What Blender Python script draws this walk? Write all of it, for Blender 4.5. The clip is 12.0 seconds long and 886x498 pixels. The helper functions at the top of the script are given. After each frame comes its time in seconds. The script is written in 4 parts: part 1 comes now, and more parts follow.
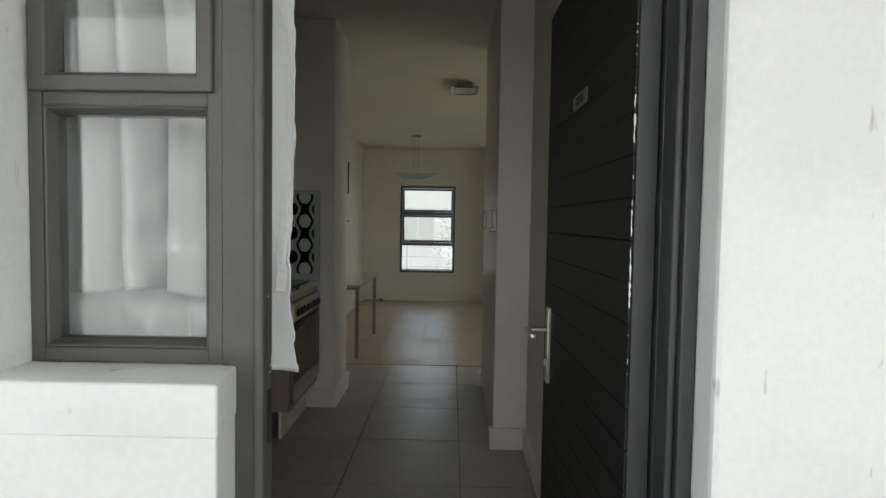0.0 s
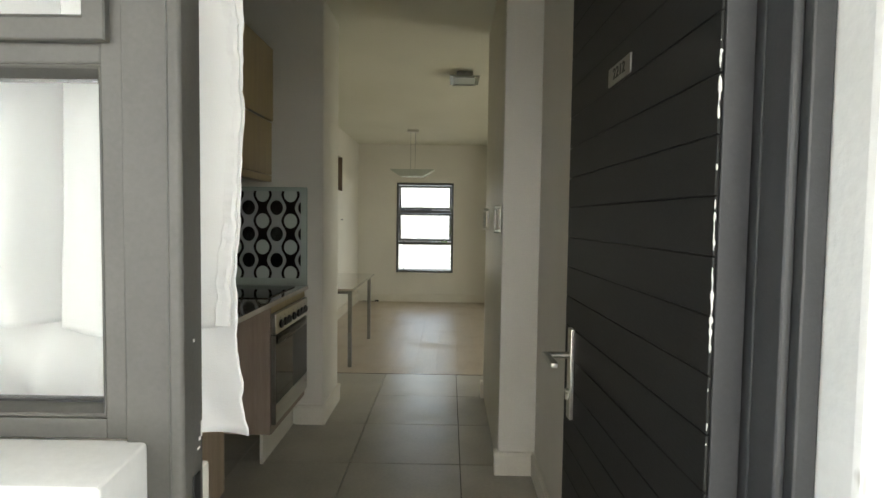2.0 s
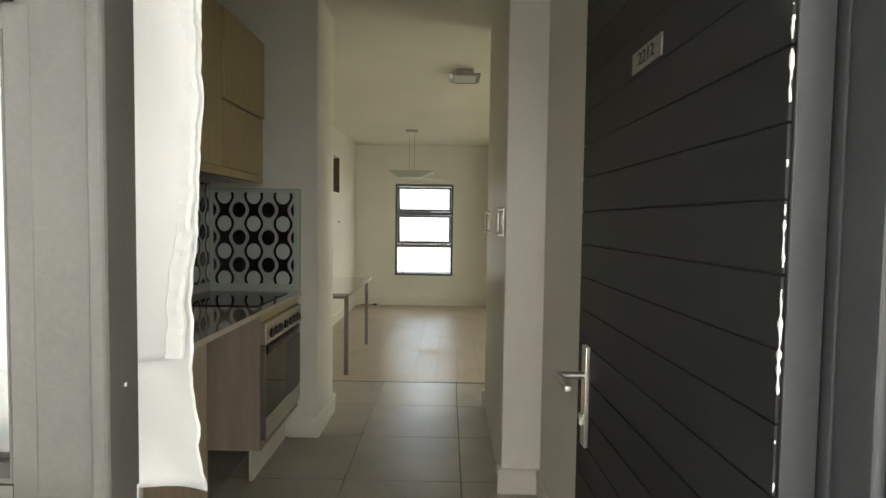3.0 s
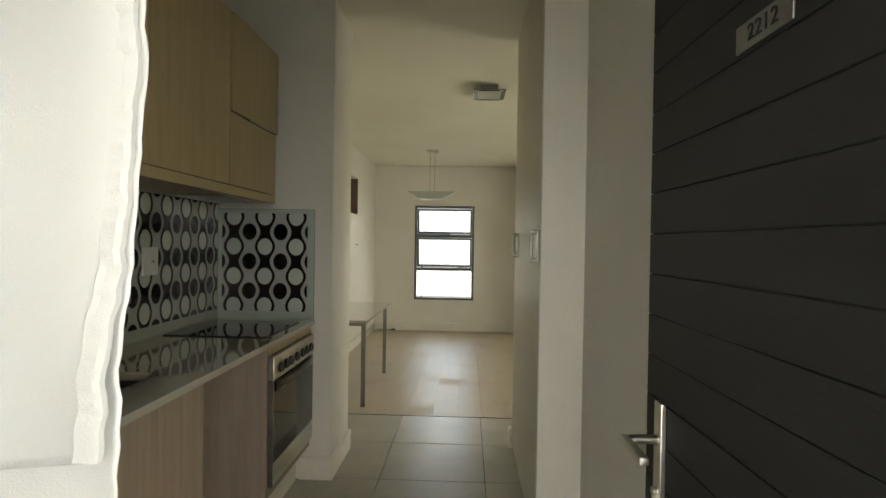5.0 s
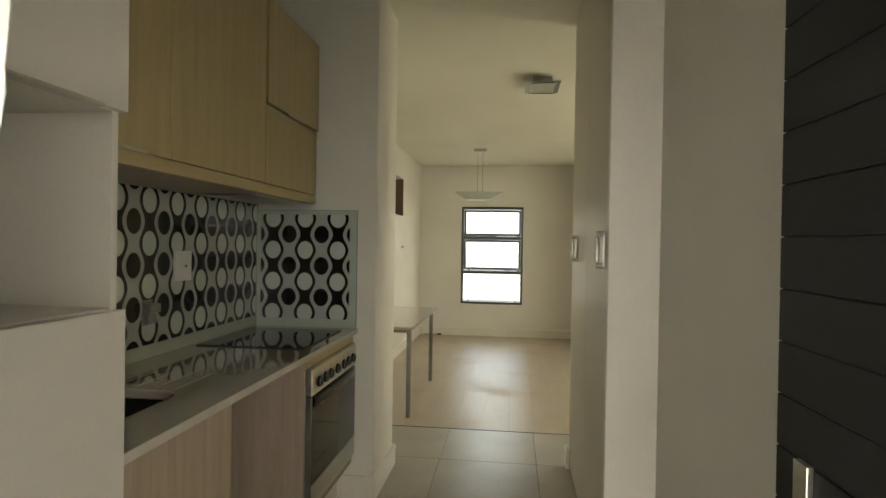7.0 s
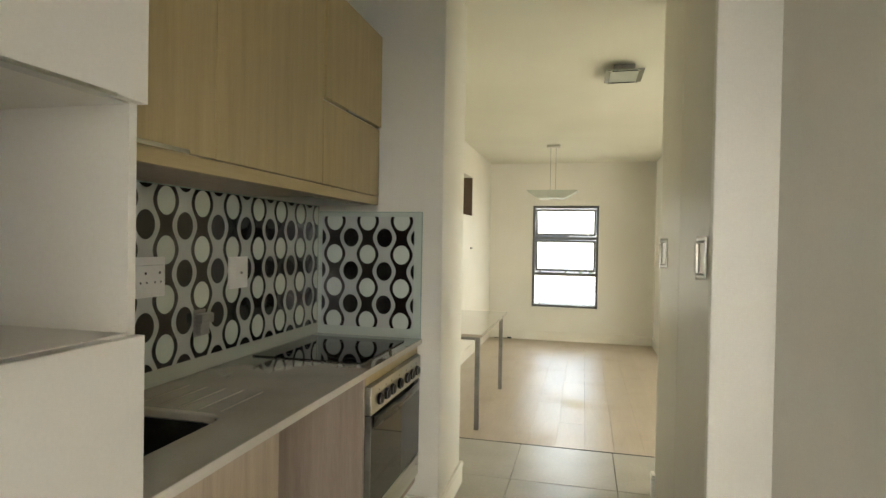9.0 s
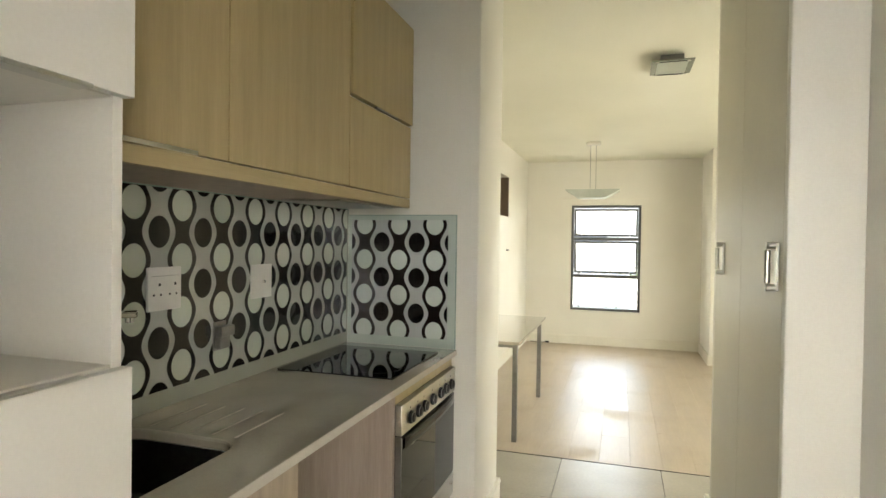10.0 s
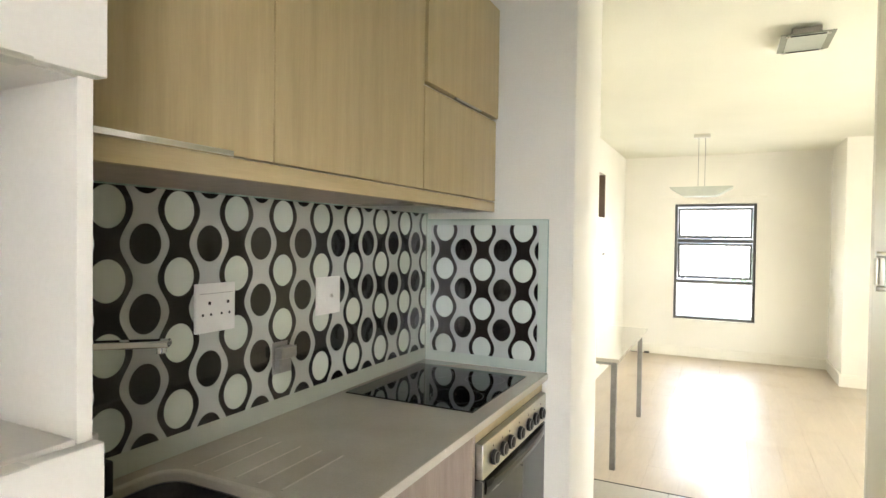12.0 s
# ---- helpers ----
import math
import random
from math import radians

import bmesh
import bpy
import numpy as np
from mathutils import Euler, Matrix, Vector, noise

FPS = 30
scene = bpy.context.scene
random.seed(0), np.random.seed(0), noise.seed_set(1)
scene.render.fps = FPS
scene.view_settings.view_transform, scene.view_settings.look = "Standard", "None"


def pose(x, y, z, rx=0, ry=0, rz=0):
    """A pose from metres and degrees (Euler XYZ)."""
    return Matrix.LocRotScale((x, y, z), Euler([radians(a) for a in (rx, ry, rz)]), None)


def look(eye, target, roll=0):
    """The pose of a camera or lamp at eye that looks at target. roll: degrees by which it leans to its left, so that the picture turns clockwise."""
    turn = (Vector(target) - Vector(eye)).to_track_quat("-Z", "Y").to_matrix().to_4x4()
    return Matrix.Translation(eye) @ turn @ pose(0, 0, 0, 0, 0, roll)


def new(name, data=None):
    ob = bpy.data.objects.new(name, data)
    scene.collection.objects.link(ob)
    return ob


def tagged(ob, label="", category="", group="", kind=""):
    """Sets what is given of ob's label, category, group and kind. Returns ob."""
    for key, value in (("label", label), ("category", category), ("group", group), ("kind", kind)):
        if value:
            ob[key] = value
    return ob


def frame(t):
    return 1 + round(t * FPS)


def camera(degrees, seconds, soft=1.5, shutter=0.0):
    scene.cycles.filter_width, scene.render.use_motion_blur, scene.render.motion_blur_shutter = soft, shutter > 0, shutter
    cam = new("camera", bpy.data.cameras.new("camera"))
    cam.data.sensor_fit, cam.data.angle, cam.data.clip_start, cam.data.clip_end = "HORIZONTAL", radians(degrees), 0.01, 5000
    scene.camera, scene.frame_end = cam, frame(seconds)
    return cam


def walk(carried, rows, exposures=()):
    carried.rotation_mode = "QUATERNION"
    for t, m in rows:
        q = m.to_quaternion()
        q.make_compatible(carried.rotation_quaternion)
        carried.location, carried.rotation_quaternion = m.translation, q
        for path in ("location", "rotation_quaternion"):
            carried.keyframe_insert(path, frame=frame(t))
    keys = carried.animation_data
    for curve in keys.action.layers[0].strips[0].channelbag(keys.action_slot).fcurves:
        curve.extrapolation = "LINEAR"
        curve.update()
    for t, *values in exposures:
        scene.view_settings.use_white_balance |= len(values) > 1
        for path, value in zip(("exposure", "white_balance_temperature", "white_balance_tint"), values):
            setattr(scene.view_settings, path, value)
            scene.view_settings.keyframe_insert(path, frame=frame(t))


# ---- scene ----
cam = camera(75.3, 12.0)
PATH = [
    (0, (0.089, 0.8, 1.314), (0.059, 2.797, 1.22), 0.9),
    (0.5, (0.096, 0.89, 1.317), (0.067, 2.887, 1.22), 0.9),
    (1, (0.095, 0.981, 1.322), (0.068, 2.979, 1.223), 0.9),
    (1.5, (0.086, 1.072, 1.331), (0.062, 3.069, 1.229), 0.8),
    (2, (0.074, 1.144, 1.331), (0.053, 3.141, 1.227), 0.8),
    (2.5, (0.07, 1.228, 1.337), (0.05, 3.225, 1.232), 0.8),
    (3, (0.07, 1.31, 1.34), (0.051, 3.308, 1.241), 0.8),
    (5, (0.027, 1.583, 1.343), (-0.056, 3.581, 1.321), 0.9),
    (5.5, (0.012, 1.659, 1.345), (-0.105, 3.655, 1.329), 0.9),
    (6, (0.005, 1.731, 1.34), (-0.15, 3.725, 1.326), 0.9),
    (6.5, (-0.007, 1.782, 1.346), (-0.202, 3.772, 1.33), 0.9),
    (7, (-0.018, 1.836, 1.349), (-0.258, 3.821, 1.331), 0.9),
    (9, (-0.058, 2.073, 1.378), (-0.535, 4.015, 1.35), 1.0),
    (9.5, (-0.08, 2.162, 1.388), (-0.616, 4.089, 1.359), 0.9),
    (10, (-0.102, 2.24, 1.401), (-0.697, 4.149, 1.37), 0.8),
    (10.5, (-0.117, 2.329, 1.412), (-0.78, 4.215, 1.378), 0.9),
    (11, (-0.136, 2.397, 1.419), (-0.873, 4.256, 1.385), 0.8),
    (11.5, (-0.161, 2.452, 1.435), (-0.972, 4.28, 1.398), 0.8),
    (12, (-0.187, 2.519, 1.436), (-1.071, 4.313, 1.398), 0.8),
]
EXPOSURES = [(0.0, 1.3, 6200, 8), (1.5, 2.03, 6400, 8), (3.0, 2.54, 6650, 8), (5.0, 2.61, 6850, 8), (7.0, 2.77, 7250, 8), (9.0, 3.5, 6850, 9), (10.5, 4.15, 6600, 10), (12.0, 4.62, 6250, 13)]
walk(cam, [(t, look(eye, target, roll)) for t, eye, target, roll in PATH], EXPOSURES)

# ---- world and light ----
world = bpy.data.worlds.new("world")
scene.world = world
world.use_nodes = True
wn = world.node_tree
sky = wn.nodes.new("ShaderNodeTexSky")
sky.sky_type = "NISHITA"
sky.sun_disc = False
sky.dust_density, sky.air_density = 2.0, 1.1
sky.sun_elevation, sky.sun_rotation = radians(44), radians(54)
wn.links.new(sky.outputs["Color"], wn.nodes["Background"].inputs["Color"])
wn.nodes["Background"].inputs["Strength"].default_value = 0.15


def lamp(name, kind, m, energy, colour, **kw):
    d = bpy.data.lights.new(name, kind)
    d.energy, d.color = energy, colour
    ob = new(name, d)
    ob.matrix_world = m
    return d


sun_light = lamp("sun", "SUN", look((25, 18, 30), (0, 0, 0)), 5.0, (1.0, 0.95, 0.88))
sun_light.angle = radians(0.5)
win_light = lamp("sky_light_window", "AREA", look((-0.32, 10.62, 1.2), (-0.32, 5, 0.9)), 1.1, (1.0, 0.99, 0.88))
win_light.shape, win_light.size, win_light.size_y = "RECTANGLE", 0.9, 1.4
door_light = lamp("sky_light_glass_door", "AREA", look((2.76, 6.55, 1.1), (0, 8.4, 0.3)), 3.8, (1.0, 0.985, 0.80))
door_light.shape, door_light.size, door_light.size_y = "RECTANGLE", 1.8, 2.0


# ---- materials ----
def nodes_of(name):
    m = bpy.data.materials.new(name)
    m.use_nodes = True
    nt = m.node_tree
    return m, nt, nt.nodes["Principled BSDF"]


def surf(name, dark, light, rough=0.5, scale=6.0, stretch=(1, 1, 1), fine=90.0, bump=0.05, metal=0.0, spread=0.12, random=0.0, coat=0.0, soft=0.2):
    """Two scales of noise between two colours, with fine relief and uneven gloss."""
    m, nt, bsdf = nodes_of(name)
    N, L = nt.nodes, nt.links
    co = N.new("ShaderNodeTexCoord")
    mp = N.new("ShaderNodeMapping")
    mp.inputs["Scale"].default_value = stretch
    L.new(co.outputs["Object"], mp.inputs["Vector"])
    big, small = N.new("ShaderNodeTexNoise"), N.new("ShaderNodeTexNoise")
    for t, sc, de in ((big, scale, 4.0), (small, fine, 3.0)):
        t.inputs["Scale"].default_value, t.inputs["Detail"].default_value = sc, de
        L.new(mp.outputs["Vector"], t.inputs["Vector"])
    add = N.new("ShaderNodeMath")
    add.operation = "MULTIPLY_ADD"
    L.new(small.outputs["Fac"], add.inputs[0])
    add.inputs[1].default_value = 0.45
    off = N.new("ShaderNodeMath")
    off.operation = "MULTIPLY_ADD"
    L.new(big.outputs["Fac"], off.inputs[0])
    off.inputs[1].default_value, off.inputs[2].default_value = 1.0, -0.22
    L.new(off.outputs[0], add.inputs[2])
    src = add.outputs[0]
    if random:
        info = N.new("ShaderNodeObjectInfo")
        ra = N.new("ShaderNodeMath")
        ra.operation = "MULTIPLY_ADD"
        L.new(info.outputs["Random"], ra.inputs[0])
        ra.inputs[1].default_value = random
        rb = N.new("ShaderNodeMath")
        rb.operation = "SUBTRACT"
        L.new(src, rb.inputs[0])
        rb.inputs[1].default_value = random / 2
        L.new(rb.outputs[0], ra.inputs[2])
        src = ra.outputs[0]
    ramp = N.new("ShaderNodeValToRGB")
    ramp.color_ramp.elements[0].position, ramp.color_ramp.elements[1].position = 0.5 - soft, 0.5 + soft
    ramp.color_ramp.elements[0].color, ramp.color_ramp.elements[1].color = (*dark, 1), (*light, 1)
    L.new(src, ramp.inputs["Fac"])
    L.new(ramp.outputs["Color"], bsdf.inputs["Base Color"])
    rr = N.new("ShaderNodeMapRange")
    rr.inputs["To Min"].default_value, rr.inputs["To Max"].default_value = max(0.02, rough - spread / 2), min(1, rough + spread / 2)
    L.new(big.outputs["Fac"], rr.inputs["Value"])
    L.new(rr.outputs["Result"], bsdf.inputs["Roughness"])
    bsdf.inputs["Metallic"].default_value = metal
    if coat:
        bsdf.inputs["Coat Weight"].default_value = coat
        bsdf.inputs["Coat Roughness"].default_value = 0.04
    bp = N.new("ShaderNodeBump")
    bp.inputs["Strength"].default_value, bp.inputs["Distance"].default_value = bump, 0.004
    L.new(small.outputs["Fac"], bp.inputs["Height"])
    L.new(bp.outputs["Normal"], bsdf.inputs["Normal"])
    return m


PLASTER = surf("exterior_plaster", (0.74, 0.74, 0.72), (0.82, 0.82, 0.80), 0.8, 2.5, fine=60, bump=0.25)


def scuffed(m, sparse, colour):
    """Adds sparse upright scuff marks to a surf() material."""
    nt = m.node_tree
    N, L = nt.nodes, nt.links
    bsdf = N["Principled BSDF"]
    co, mp, nz, ramp, mix = (N.new(k) for k in ("ShaderNodeTexCoord", "ShaderNodeMapping", "ShaderNodeTexNoise", "ShaderNodeValToRGB", "ShaderNodeMix"))
    mp.inputs["Scale"].default_value = (26, 26, 7)
    nz.inputs["Scale"].default_value, nz.inputs["Detail"].default_value = 1.0, 3.0
    ramp.color_ramp.elements[0].position, ramp.color_ramp.elements[1].position = sparse, sparse + 0.05
    mix.data_type = "RGBA"
    L.new(co.outputs["Object"], mp.inputs["Vector"])
    L.new(mp.outputs["Vector"], nz.inputs["Vector"])
    L.new(nz.outputs["Fac"], ramp.inputs["Fac"])
    old = bsdf.inputs["Base Color"].links[0].from_socket
    L.new(ramp.outputs["Color"], mix.inputs["Factor"])
    L.new(old, mix.inputs[6])
    mix.inputs[7].default_value = (*colour, 1)
    L.new(mix.outputs[2], bsdf.inputs["Base Color"])


scuffed(PLASTER, 0.70, (0.52, 0.51, 0.48))
PAINT = surf("cream_wall_paint", (0.725, 0.695, 0.615), (0.785, 0.755, 0.675), 0.55, 1.6, fine=120, bump=0.06)
CEIL = surf("ceiling_paint", (0.68, 0.662, 0.55), (0.74, 0.722, 0.61), 0.8, 1.2, fine=140, bump=0.06)
TRIM = surf("white_trim_paint", (0.72, 0.68, 0.59), (0.79, 0.76, 0.67), 0.4, 3, fine=80, bump=0.04)
CLOSET = surf("closet_door_enamel", (0.60, 0.56, 0.46), (0.66, 0.62, 0.51), 0.48, 2.0, fine=70, bump=0.03)
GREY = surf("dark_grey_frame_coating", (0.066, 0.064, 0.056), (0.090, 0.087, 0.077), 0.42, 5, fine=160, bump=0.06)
# right jamb and hinge edge: darker and bluer than GREY
JAMB = surf("dark_blue_grey_jamb", (0.036, 0.037, 0.038), (0.050, 0.051, 0.052), 0.42, 5, fine=160, bump=0.06)
DOOR = surf("charcoal_door_paint", (0.0112, 0.011, 0.0102), (0.018, 0.0175, 0.016), 0.6, 4, (1, 1, 4), fine=70, bump=0.12)
DOOR.node_tree.nodes["Principled BSDF"].inputs["Specular IOR Level"].default_value = 0.35
WHITE = surf("white_melamine", (0.72, 0.68, 0.60), (0.77, 0.73, 0.65), 0.4, 2, fine=150, bump=0.02)
OAK = surf("light_oak_veneer", (0.41, 0.315, 0.158), (0.515, 0.405, 0.213), 0.45, 3.0, (9, 9, 0.55), fine=26, bump=0.06, soft=0.28)
OAK_LONG = surf("light_oak_veneer_long_grain", (0.425, 0.33, 0.17), (0.525, 0.415, 0.225), 0.45, 3.0, (9, 0.55, 9), fine=26, bump=0.06, soft=0.28)
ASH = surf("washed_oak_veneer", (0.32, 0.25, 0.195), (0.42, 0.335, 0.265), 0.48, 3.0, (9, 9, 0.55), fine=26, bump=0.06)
ASHLIGHT = surf("pale_washed_oak_veneer", (0.39, 0.305, 0.215), (0.49, 0.39, 0.28), 0.48, 3.0, (9, 9, 0.55), fine=26, bump=0.06)
STONE = surf("pale_quartz_top", (0.48, 0.42, 0.335), (0.56, 0.49, 0.395), 0.07, 5, fine=220, bump=0.0, spread=0.015, coat=1.0)
STONE.node_tree.nodes["Principled BSDF"].inputs["Coat IOR"].default_value = 1.6
STONE.node_tree.nodes["Principled BSDF"].inputs["Coat Roughness"].default_value = 0.07
STONE.node_tree.nodes["Principled BSDF"].inputs["IOR"].default_value = 1.9
EDGE = surf("pale_quartz_edge", (0.62, 0.57, 0.48), (0.69, 0.64, 0.55), 0.25, 6, fine=180, bump=0.01)
TILE = surf("porcelain_tile", (0.37, 0.345, 0.29), (0.46, 0.43, 0.365), 0.34, 3, fine=60, bump=0.03, random=0.12)
GROUT = surf("dark_grout", (0.05, 0.045, 0.04), (0.09, 0.085, 0.075), 0.9, 12, fine=120, bump=0.2)
LAMINATE = surf("pale_oak_laminate", (0.43, 0.35, 0.26), (0.57, 0.48, 0.37), 0.38, 2.2, (6, 0.7, 6), fine=12, bump=0.05, random=0.12, soft=0.38, spread=0.26)
STEEL = surf("brushed_steel", (0.52, 0.50, 0.44), (0.64, 0.62, 0.55), 0.3, 5, (1, 1, 6), fine=60, bump=0.01, metal=1.0)
CHROME = surf("chrome", (0.75, 0.75, 0.74), (0.82, 0.82, 0.80), 0.08, 8, fine=90, bump=0.01, metal=1.0, spread=0.04)
LEGS = surf("satin_table_legs", (0.20, 0.19, 0.17), (0.28, 0.265, 0.24), 0.38, 6, fine=60, bump=0.01, metal=0.85)
ALU = surf("satin_aluminium", (0.26, 0.25, 0.235), (0.36, 0.35, 0.33), 0.38, 10, fine=120, bump=0.03, metal=0.9)
BLACKGLASS = surf("black_glass", (0.006, 0.006, 0.007), (0.010, 0.010, 0.011), 0.03, 3, fine=50, bump=0.0, spread=0.01)
BLACK = surf("black_plastic", (0.012, 0.012, 0.012), (0.022, 0.022, 0.022), 0.4, 20, fine=120, bump=0.05)
BLACK.node_tree.nodes["Principled BSDF"].inputs["Specular IOR Level"].default_value = 0.25
BOWL = surf("dark_steel_sink", (0.10, 0.095, 0.09), (0.17, 0.16, 0.15), 0.32, 9, fine=90, bump=0.04, metal=0.9)
PLASTIC = surf("white_plastic", (0.74, 0.73, 0.69), (0.80, 0.79, 0.75), 0.35, 12, fine=100, bump=0.02)
CHIP = surf("chipped_white_undercoat", (0.70, 0.68, 0.64), (0.85, 0.84, 0.80), 0.8, 40, fine=200, bump=0.4)
DARKWOOD = surf("brown_niche_board", (0.10, 0.065, 0.04), (0.16, 0.105, 0.065), 0.55, 4, (6, 1, 1), fine=40, bump=0.05)
CONCRETE = surf("concrete", (0.30, 0.29, 0.27), (0.42, 0.41, 0.39), 0.85, 2, fine=60, bump=0.3)
GROUND = surf("dry_ground", (0.16, 0.15, 0.11), (0.26, 0.24, 0.19), 0.95, 0.3, fine=3, bump=0.3)
RAILWHITE = surf("white_rail_paint", (0.72, 0.72, 0.72), (0.80, 0.80, 0.80), 0.4, 8, fine=90, bump=0.03)
SHADE = surf("frosted_glass_shade", (0.42, 0.44, 0.38), (0.50, 0.52, 0.45), 0.55, 5, fine=80, bump=0.01)
FIELD = surf("frosted_green_glass_field", (0.30, 0.32, 0.26), (0.36, 0.38, 0.31), 0.4, 5, fine=80, bump=0.01)
SANDWALL = surf("sand_coloured_plaster", (0.27, 0.255, 0.23), (0.34, 0.325, 0.30), 0.85, 1.5, fine=40, bump=0.2)
WINGS = surf("grey_green_glass_plate", (0.22, 0.23, 0.19), (0.28, 0.29, 0.24), 0.15, 5, fine=80, bump=0.0)
DARKGLASS = surf("dark_window_glass", (0.04, 0.045, 0.05), (0.07, 0.075, 0.08), 0.06, 1, fine=20, bump=0.0, spread=0.03)


def smudged(m, scale, sparse, extra):
    """Adds dull patches of worn gloss to a surf() material."""
    nt = m.node_tree
    N, L = nt.nodes, nt.links
    bsdf = N["Principled BSDF"]
    co, nz, ramp, add = (N.new(k) for k in ("ShaderNodeNewGeometry", "ShaderNodeTexNoise", "ShaderNodeMapRange", "ShaderNodeMath"))
    nz.inputs["Scale"].default_value, nz.inputs["Detail"].default_value = scale, 5.0
    ramp.inputs["From Min"].default_value, ramp.inputs["From Max"].default_value = sparse, sparse + 0.12
    ramp.inputs["To Max"].default_value = extra
    L.new(co.outputs["Position"], nz.inputs["Vector"])
    L.new(nz.outputs["Fac"], ramp.inputs["Value"])
    L.new(ramp.outputs["Result"], add.inputs[0])
    L.new(bsdf.inputs["Roughness"].links[0].from_socket, add.inputs[1])
    L.new(add.outputs[0], bsdf.inputs["Roughness"])


smudged(LAMINATE, 2.2, 0.54, 0.14)
smudged(TILE, 2.5, 0.52, 0.10)


def make_glass():
    m, nt, bsdf = nodes_of("clear_glass")
    bsdf.inputs["Base Color"].default_value = (0.96, 0.98, 0.97, 1)
    bsdf.inputs["Roughness"].default_value = 0.01
    bsdf.inputs["IOR"].default_value = 1.45
    bsdf.inputs["Transmission Weight"].default_value = 1.0
    return m


def make_cloth():
    m, nt, bsdf = nodes_of("white_curtain_cotton")
    N, L = nt.nodes, nt.links
    co = N.new("ShaderNodeTexCoord")
    wv, nz = N.new("ShaderNodeTexNoise"), N.new("ShaderNodeTexNoise")
    wv.inputs["Scale"].default_value, nz.inputs["Scale"].default_value = 500, 9
    for t in (wv, nz):
        L.new(co.outputs["Object"], t.inputs["Vector"])
    ramp = N.new("ShaderNodeValToRGB")
    ramp.color_ramp.elements[0].color, ramp.color_ramp.elements[1].color = (0.83, 0.83, 0.815, 1), (0.90, 0.90, 0.885, 1)
    L.new(nz.outputs["Fac"], ramp.inputs["Fac"])
    L.new(ramp.outputs["Color"], bsdf.inputs["Base Color"])
    bsdf.inputs["Roughness"].default_value = 0.9
    bp = N.new("ShaderNodeBump")
    bp.inputs["Strength"].default_value, bp.inputs["Distance"].default_value = 0.25, 0.002
    L.new(wv.outputs["Fac"], bp.inputs["Height"])
    L.new(bp.outputs["Normal"], bsdf.inputs["Normal"])
    tr = N.new("ShaderNodeBsdfTranslucent")
    L.new(ramp.outputs["Color"], tr.inputs["Color"])
    mx = N.new("ShaderNodeMixShader")
    mx.inputs["Fac"].default_value = 0.06
    L.new(bsdf.outputs[0], mx.inputs[1])
    L.new(tr.outputs[0], mx.inputs[2])
    L.new(mx.outputs[0], nt.nodes["Material Output"].inputs["Surface"])
    return m


